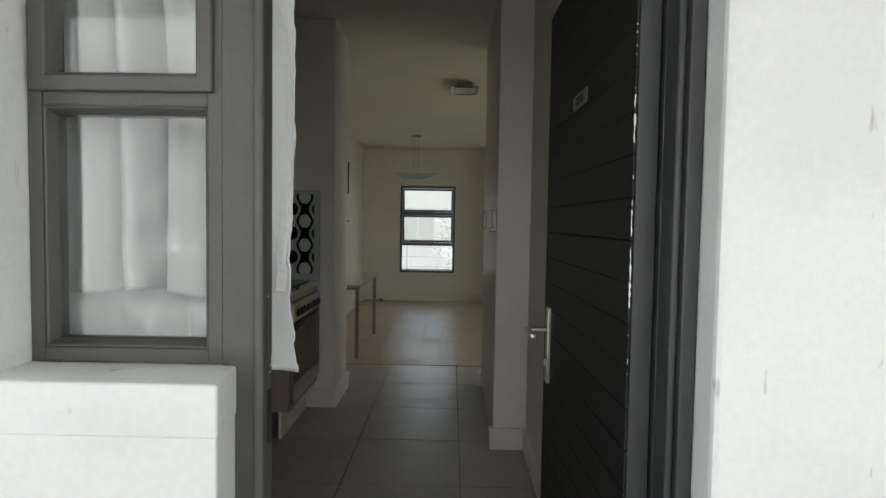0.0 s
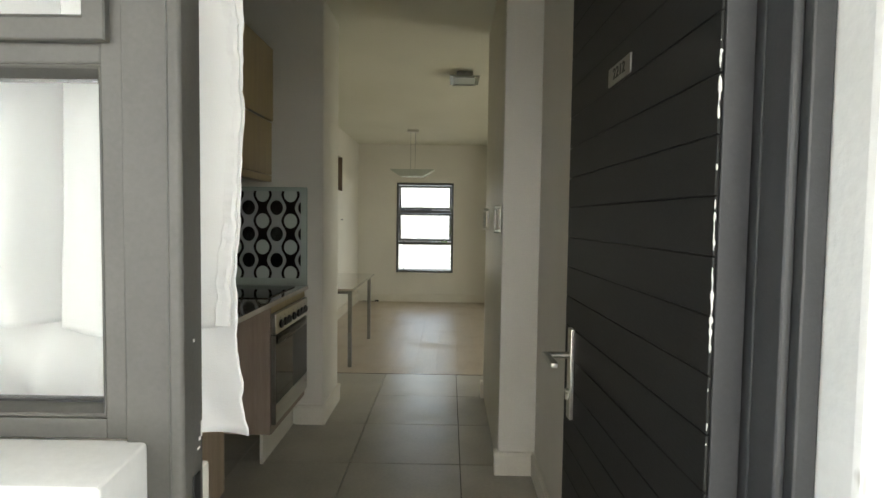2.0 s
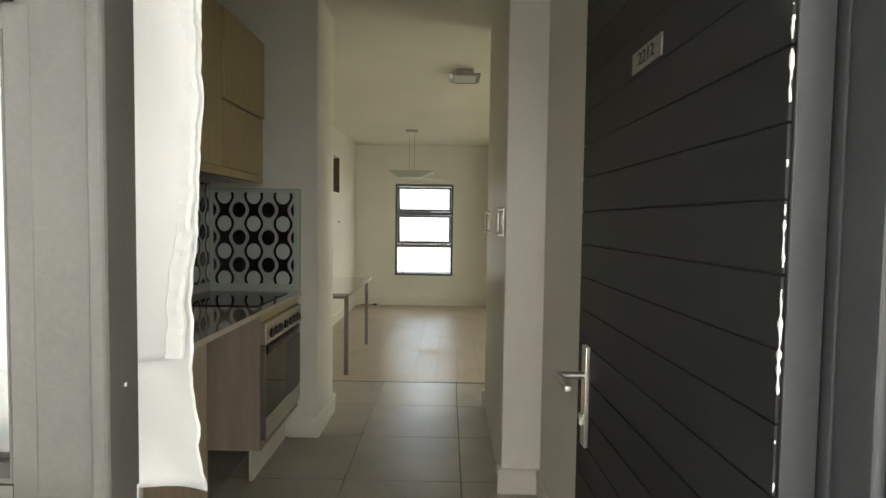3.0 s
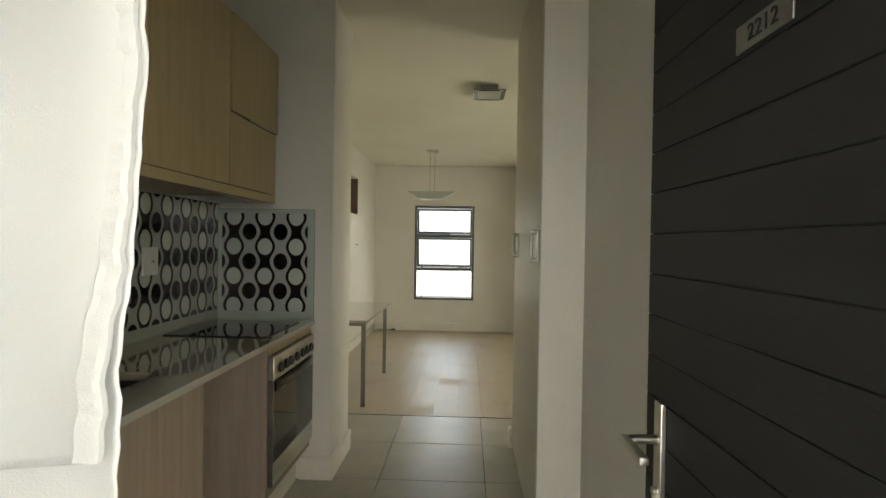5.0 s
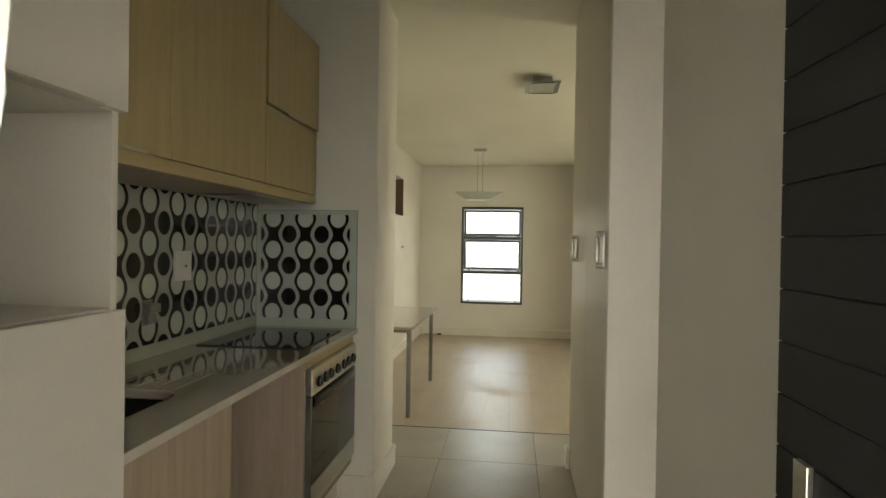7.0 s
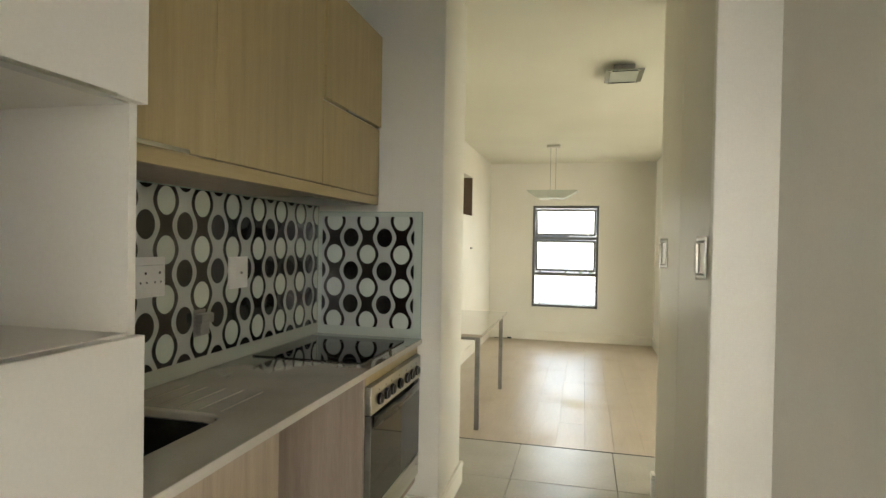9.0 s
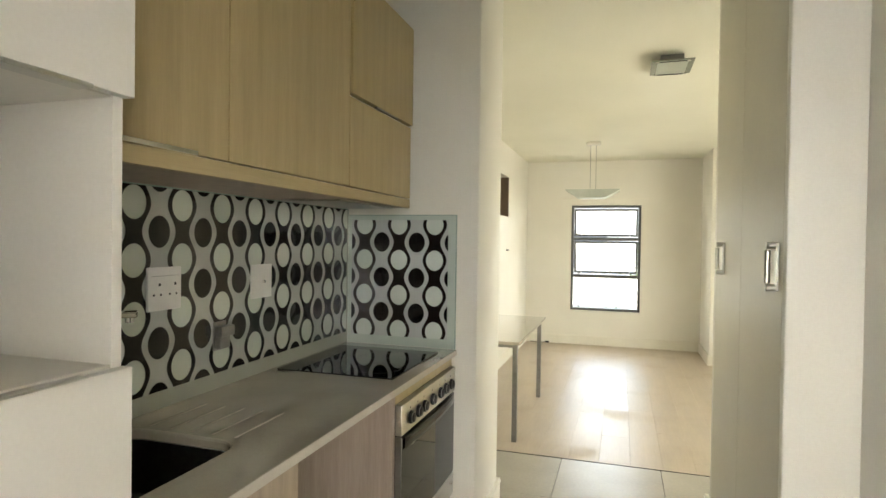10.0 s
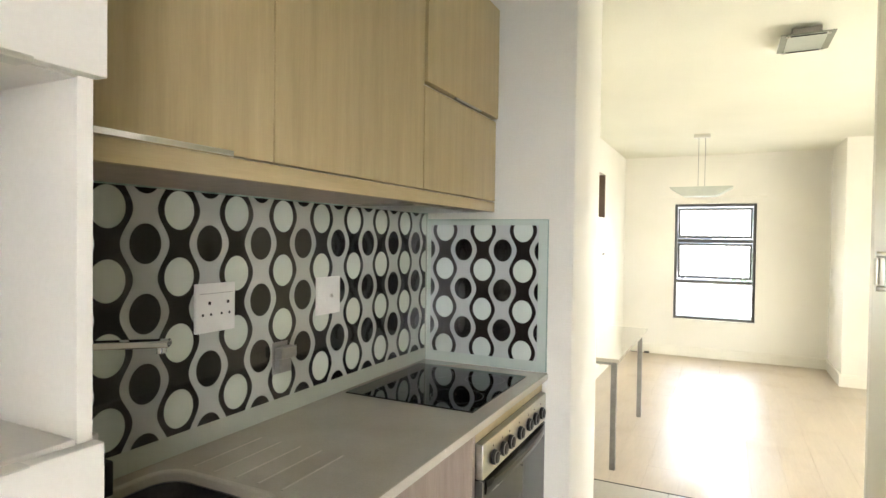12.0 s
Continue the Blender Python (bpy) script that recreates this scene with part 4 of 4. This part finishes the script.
# ---- living room ----
wn2 = thing("window_2", (-0.32, FAR + 0.06, WZ0), "dark grey window with two open awning sashes", "window", kind="structure")
fy0, fy1 = FAR + 0.05, FAR + 0.11
frame_part(wn2, "window_frame", WX0 + 0.002, WX1 - 0.002, WZ0 + 0.002, WZ1 - 0.002, fy0, fy1, 0.034)
for z in (0.935, 1.445):
    part("transom", bm_box(WX0 + 0.037, WX1 - 0.037, fy0 + 0.002, fy1 - 0.002, z - 0.021, z + 0.021, 0.004), GREY, wn2)
part("sill", bm_box(WX0 + 0.002, WX1 - 0.002, FAR - 0.004, fy0 - 0.002, WZ0 - 0.012, WZ0 + 0.002, 0.003), TRIM, wn2)
p = part("pane", bm_box(WX0 + 0.037, WX1 - 0.037, FAR + 0.078, FAR + 0.083, WZ0 + 0.037, 0.913), GLASS, wn2)
p.visible_shadow = False


def awning(z0, z1, tilt):
    """A top-hung sash, pushed out at its foot."""
    x0, x1 = WX0 + 0.040, WX1 - 0.040
    w = 0.026
    b = bm_box(x0, x0 + w, -0.02, 0.02, z0 - z1, 0, 0.003)
    bm_box(x1 - w, x1, -0.02, 0.02, z0 - z1, 0, 0.003, bm=b)
    bm_box(x0 + w, x1 - w, -0.02, 0.02, -w, 0, 0.003, bm=b)
    bm_box(x0 + w, x1 - w, -0.02, 0.02, z0 - z1, z0 - z1 + w, 0.003, bm=b)
    g = bm_box(x0 + w, x1 - w, -0.003, 0.003, z0 - z1 + w, -w)
    m = pose(0, FAR + 0.085, z1, tilt, 0, 0)
    for q in (b, g):
        bmesh.ops.transform(q, matrix=m, verts=q.verts)
    sash = part("awning_sash", b, GREY, wn2)
    gp = part("pane", g, GLASS, sash)
    gp.visible_shadow = False
    for sx in (x0 + 0.10, x1 - 0.10):
        part("stay", bm_box(sx - 0.006, sx + 0.006, FAR + 0.045, FAR + 0.06, z0 + 0.005, z0 + 0.075, 0.002), ALU, sash)


awning(1.475, 1.855, 14)
awning(0.965, 1.415, 14)
rail = thing("curtain_rail", (-0.34, FAR - 0.03, 1.985), "thin white curtain rail above the window", "curtain rail")
part("rail", bm_box(-0.95, 0.25, FAR - 0.034, FAR - 0.018, 1.978, 1.992, 0.003), TRIM, rail)
for x in (-0.9, -0.35, 0.2):
    part("bracket", bm_box(x - 0.01, x + 0.01, FAR - 0.0175, FAR - 0.0005, 1.972, 1.998, 0.002), TRIM, rail)


def pendant():
    x, y = -0.42, 8.78
    t = thing("pendant_lamp", (x, y, CEILING), "pendant lamp with a tray-shaped frosted glass shade", "lamp")
    part("canopy", bm_box(x - 0.075, x + 0.075, y - 0.035, y + 0.035, CEILING - 0.035, CEILING - 0.0005, 0.006), STEEL, t)
    for dx in (-0.030, 0.030):
        part("cable", bm_cyl((x + dx, y, CEILING - 0.034), (x + dx, y, 1.945), 0.0025, segs=8), ALU, t)
    b = bmesh.new()
    # bottom plate with two splayed wings and upturned long sides
    prof = ((-0.285, 1.975), (-0.155, 1.892), (0.135, 1.892), (0.285, 1.975))
    th = 0.008
    up = [[b.verts.new((x + px, y + py, pz)) for px, pz in prof] for py in (-0.13, 0.13)]
    dn = [[b.verts.new((x + px, y + py, pz - th)) for px, pz in prof] for py in (-0.13, 0.13)]
    for i in range(3):
        b.faces.new((up[0][i], up[0][i + 1], up[1][i + 1], up[1][i]))
        b.faces.new((dn[0][i], dn[1][i], dn[1][i + 1], dn[0][i + 1]))
        for s in (0, 1):
            b.faces.new((up[s][i], dn[s][i], dn[s][i + 1], up[s][i + 1]))
    for s in (0, 3):
        b.faces.new((up[0][s], up[1][s], dn[1][s], dn[0][s]))
    bmesh.ops.recalc_face_normals(b, faces=b.faces[:])
    for py in (-0.13, 0.122):
        lo4 = [b.verts.new((x + px, y + py, pz)) for px, pz in prof]
        hi4 = [b.verts.new((x + px, y + py + 0.008, pz)) for px, pz in prof]
        b.faces.new(lo4[::-1])
        b.faces.new(hi4)
        b.faces.new((lo4[0], lo4[3], hi4[3], hi4[0]))
    part("shade", b, SHADE, t, "frosted glass tray")
    part("holder", bm_box(x - 0.055, x + 0.055, y - 0.02, y + 0.02, 1.895, 1.948, 0.005), STEEL, t)
    for dx in (-0.03, 0.03):
        part("screw", bm_cyl((x + dx, y - 0.021, 1.93), (x + dx, y - 0.028, 1.93), 0.008, segs=12), STEEL, t)


pendant()


def ceiling_lamp():
    x, y, top = 0.19, 6.35, 2.640
    t = thing("ceiling_lamp", (x, y, top), "square flush ceiling lamp with a frosted glass plate", "lamp")
    base = bm_box(x - 0.072, x + 0.072, y - 0.09, y + 0.09, top - 0.048, top + 0.012, 0.004)
    bm_box(x - 0.06, x + 0.06, y - 0.03, y + 0.03, top - 0.0635, top - 0.0485, 0.003, bm=base)
    part("base", base, ALU, t, "square satin metal ceiling pan")
    part("diffuser", bm_box(x - 0.130, x + 0.130, y - 0.165, y + 0.165, top - 0.070, top - 0.064, 0.002), WINGS, t, "clear-edged glass plate")
    part("frosted_field", bm_box(x - 0.094, x + 0.094, y - 0.160, y + 0.160, top - 0.072, top - 0.0702, 0.0008, 1), FIELD, t, "frosted glass field")
    for sy in (-0.150, 0.150):
        part("spring_rod", bm_cyl((x - 0.092, y + sy, top - 0.0755), (x + 0.092, y + sy, top - 0.0755), 0.0032, segs=10), BLACK, t, "dark spring rod")
        for sx in (-0.094, 0.094):
            part("clip", bm_box(x + sx - 0.012, x + sx + 0.012, y + sy - 0.006, y + sy + 0.006, top - 0.080, top - 0.0722, 0.003), CHROME, t, "chrome clip")


ceiling_lamp()


def table():
    x0, x1, y0, y1, zt = -1.36, -0.752, 6.10, 7.50, 0.715
    t = thing("table", (-1.06, 6.8, 0.0), "narrow table with a pale glossy top and slim steel legs", "table")
    part("tabletop", bm_box(x0, x1, y0, y1, zt - 0.022, zt, 0.003), STONE, t)
    ap = bm_box(x0 + 0.068, x1 - 0.063, y0 + 0.079, y0 + 0.111, zt - 0.055, zt - 0.0225, 0.002)
    part("apron", ap, LEGS, t)
    part("apron", bm_box(x0 + 0.068, x1 - 0.063, y1 - 0.111, y1 - 0.079, zt - 0.055, zt - 0.0225, 0.002), LEGS, t)
    for x in (x0 + 0.05, x1 - 0.045):
        for y in (y0 + 0.095, y1 - 0.095):
            part("leg", bm_box(x - 0.017, x + 0.017, y - 0.017, y + 0.017, 0.003, zt - 0.0225, 0.003), LEGS, t, "square brushed steel leg")


table()


def wall_unit():
    t = thing("wall_unit", (-1.3, 8.2, 1.2), "white wall-hung unit with an open brown niche", "cabinet")
    x1, y0, y1 = -1.235, 7.2, 8.15
    part("niche_back", bm_box(-1.379, -1.36, y0, y1, 1.655, 2.06, 0.001), DARKWOOD, t)
    part("niche_side", bm_box(-1.359, x1, y1 - 0.018, y1, 1.655, 2.06, 0.001), DARKWOOD, t)
    part("niche_side", bm_box(-1.359, x1, y0, y0 + 0.018, 1.655, 2.06, 0.001), DARKWOOD, t)
    part("top_board", bm_box(-1.379, x1, y0, y1, 2.061, 2.10, 0.001), WHITE, t)
    part("cupboard", bm_box(-1.379, x1 - 0.02, y0, y1, 1.20, 1.654, 0.002), WHITE, t)
    d = part("door", bm_box(x1 - 0.019, x1, y0 + 0.001, y1 - 0.001, 1.202, 1.652, 0.002), WHITE, t)
    part("handle", bm_box(x1, x1 + 0.02, y1 - 0.10, y1 - 0.04, 1.30, 1.315, 0.003), ALU, d)


wall_unit()

# glazed balcony door in the east wall
gd = thing("door_2", (2.7, 6.55, 0), "grey framed sliding glass balcony door", "door", kind="structure")
for y0, y1 in ((GY0 + 0.002, 6.55), (6.552, GY1 - 0.002)):
    b = bm_box(2.68, 2.73, y0, y0 + 0.06, 0.004, GZ1 - 0.002, 0.003)
    bm_box(2.68, 2.73, y1 - 0.06, y1, 0.004, GZ1 - 0.002, 0.003, bm=b)
    bm_box(2.68, 2.73, y0 + 0.06, y1 - 0.06, 0.004, 0.07, 0.003, bm=b)
    bm_box(2.68, 2.73, y0 + 0.06, y1 - 0.06, GZ1 - 0.07, GZ1 - 0.002, 0.003, bm=b)
    lf = part("leaf_frame", b, GREY, gd)
    gl = part("pane", bm_box(2.70, 2.706, y0 + 0.06, y1 - 0.06, 0.07, GZ1 - 0.07), GLASS, lf)
    gl.visible_shadow = False

# a small dark cable end on the boards
cb = thing("cable_end", (-1.07, 10.255, 0.004), "short dark cable end lying by the wall", "cable")
part("plug", bm_box(-1.10, -1.04, 10.238, 10.27, 0.0025, 0.026, 0.006), BLACK, cb)
part("lead", bm_cyl((-1.10, 10.254, 0.0068), (-1.30, 10.262, 0.0068), 0.004, segs=8), BLACK, cb)


# ---- outdoors ----
def neighbour(name, at, w, d, h, side, material, label):
    """A plain plastered block with rows of windows on one side."""
    x, y = at
    t = thing(name, (x, y, -3.2), label, "building")
    part("wall", bm_box(x - w / 2, x + w / 2, y - d / 2, y + d / 2, -3.2, h), material, t)
    part("roof", bm_box(x - w / 2 - 0.2, x + w / 2 + 0.2, y - d / 2 - 0.2, y + d / 2 + 0.2, h + 0.002, h + 0.25), CONCRETE, t)
    fy = y - side * d / 2
    n = int(w // 2.6)
    for zr in (-2.2, 0.5):
        for i in range(n):
            cx = x - w / 2 + (i + 0.5) * w / n
            if side < 0 and cx < 0:
                continue
            wd = part("window", bm_box(cx - 0.6, cx + 0.6, min(fy, fy - side * 0.04), max(fy, fy - side * 0.04), zr, zr + 1.3, 0.01), GREY, t)
            for q in (-1, 1):
                part("pane", bm_box(cx + q * 0.29 - 0.25, cx + q * 0.29 + 0.25, min(fy - side * 0.042, fy - side * 0.05), max(fy - side * 0.042, fy - side * 0.05), zr + 0.07, zr + 1.23), DARKGLASS, wd)
    return t


neighbour("apartment_block", (1.5, 26), 24, 8, 3.2, 1, SANDWALL, "sand-coloured plastered apartment block seen through the window")
block = neighbour("apartment_block", (0, -14), 34, 8, 8.5, -1, PLASTER, "white plastered apartment block across the yard")
for z in (0.5, 2.0, 3.3):
    part("balcony_beam", bm_box(-6.3, -3.4, -9.999, -9.3, z, z + 0.13, 0.01), RAILWHITE, block)
part("balcony_wall", bm_box(-6.1, -3.6, -9.999, -9.96, 0.64, 3.29), CONCRETE, block)


def railing(name, x0, x1, y, z0, z1, bars, posts, material, label):
    t = thing(name, ((x0 + x1) / 2, y, z0), label, "railing")
    for i in range(bars):
        z = z0 + 0.12 + (z1 - z0 - 0.12) * i / (bars - 1)
        part("bar", bm_box(x0, x1, y - 0.008, y + 0.008, z - 0.008, z + 0.008, 0.002), material, t)
    for i in range(posts):
        x = x0 + (x1 - x0) * (i + 0.5) / posts
        part("post", bm_box(x - 0.02, x + 0.02, y - 0.04, y - 0.013, z0, z1, 0.003), material, t)


railing("railing", -3, 3, 11.6, -0.02, 1.02, 6, 4, GREY, "grey balcony railing outside the window")
structure("balcony", bm_box(-3.1, 3.1, 10.5, 11.75, -0.25, -0.021), CONCRETE, "concrete balcony slab outside the window", "pavement")


def tree(at, seed, label):
    r = random.Random(seed)
    x, y, z = at
    t = thing("tree", at, label, "tree")
    tr = bm_cyl((x, y, z), (x + 0.1, y, z + 2.4), 0.14, 0.09, 10)
    tips = []
    for i in range(7):
        a = i * 2.4
        p = (x + 0.1 + 0.9 * math.cos(a), y + 0.9 * math.sin(a), z + 3.0 + 0.25 * i)
        bm_cyl((x + 0.1, y, z + 1.9 + 0.08 * i), p, 0.05, 0.02, 6, bm=tr)
        tips.append(p)
    part("trunk", tr, DARKWOOD, t)
    vs, fs = [], []
    for p in tips:
        for _ in range(450):
            c = Vector(p) + Vector((r.gauss(0, 0.42), r.gauss(0, 0.42), r.gauss(0.1, 0.36)))
            d = Vector((r.uniform(-1, 1), r.uniform(-1, 1), r.uniform(-0.6, 0.6))).normalized() * 0.06
            e = d.cross(Vector((r.uniform(-1, 1), r.uniform(-1, 1), r.uniform(-1, 1)))).normalized() * 0.03
            n = len(vs)
            vs += [c - d, c + e, c + d, c - e]
            fs.append((n, n + 1, n + 2, n + 3))
    me = bpy.data.meshes.new("crown")
    me.from_pydata([tuple(Vector(v) - Vector(at)) for v in vs], [], fs)
    me.materials.append(LEAF)
    o = new("crown", me)
    o.parent = t


LEAF = surf("leaf_green", (0.045, 0.075, 0.025), (0.09, 0.13, 0.045), 0.6, 3, fine=20, bump=0.02)
tree((1.2, 17.5, -3.2), 3, "leafy green tree beyond the balcony")
tree((6.4, -8.2, -3.2), 8, "sunlit leafy green tree in the yard")


# ---- floor pieces, last ----
def tiles():
    f = thing("floor", (0, 4, 0), "pale beige porcelain floor tiles with dark joints", "floor", kind="structure")
    cache = {}
    g = 0.0018
    for i in range(-3, 2):
        for j in range(0, 7):
            x0, x1 = -0.45 + 0.6 * i, -0.45 + 0.6 * (i + 1)
            y1, y0 = 6.0 - 0.6 * j, 6.0 - 0.6 * (j + 1)
            x0, x1, y0 = max(x0, -1.378), min(x1, 1.3), max(y0, 1.962)
            if x1 - x0 < 0.02 or y1 - y0 < 0.02:
                continue
            key = (round(x1 - x0, 3), round(y1 - y0, 3))
            if key not in cache:
                b = bm_box(-key[0] / 2 + g, key[0] / 2 - g, -key[1] / 2 + g, key[1] / 2 - g, -0.0115, 0.0, 0.0012, 1)
                me = bpy.data.meshes.new("tile")
                b.to_mesh(me)
                b.free()
                me.materials.append(TILE)
                cache[key] = me
            o = new("tile", cache[key])
            o.parent = f
            o.location = ((x0 + x1) / 2, (y0 + y1) / 2 - 4, 0)


def boards():
    f = thing("laminate_floor", (0, 8, 0), "pale oak laminate boards with a soft sheen", "floor", kind="structure")
    part("edge_strip", bm_box(-1.378, 2.598, 6.0005, 6.006, -0.0115, 0.002, 0.0005, 1), BLACK, f, "dark joint strip")
    W, LN, g = 0.193, 1.285, 0.0004
    cache = {}
    i = 0
    x = -1.378
    while x < 2.598:
        xe = min(x + W, 2.598)
        y = 6.007 - ((i * 0.43) % 1.0) * LN
        while y < FAR - 0.001:
            ya, yb = max(y, 6.007), min(y + LN, FAR - 0.001)
            if yb - ya > 0.03:
                key = (round(xe - x, 3), round(yb - ya, 3))
                if key not in cache:
                    b = bm_box(-key[0] / 2 + g, key[0] / 2 - g, -key[1] / 2 + g, key[1] / 2 - g, -0.0115, 0.001, 0.0004, 1)
                    me = bpy.data.meshes.new("board")
                    b.to_mesh(me)
                    b.free()
                    me.materials.append(LAMINATE)
                    cache[key] = me
                o = new("board", cache[key])
                o.parent = f
                o.location = ((x + xe) / 2, (ya + yb) / 2 - 8, 0)
            y += LN
        x += W
        i += 1


tiles()
boards()
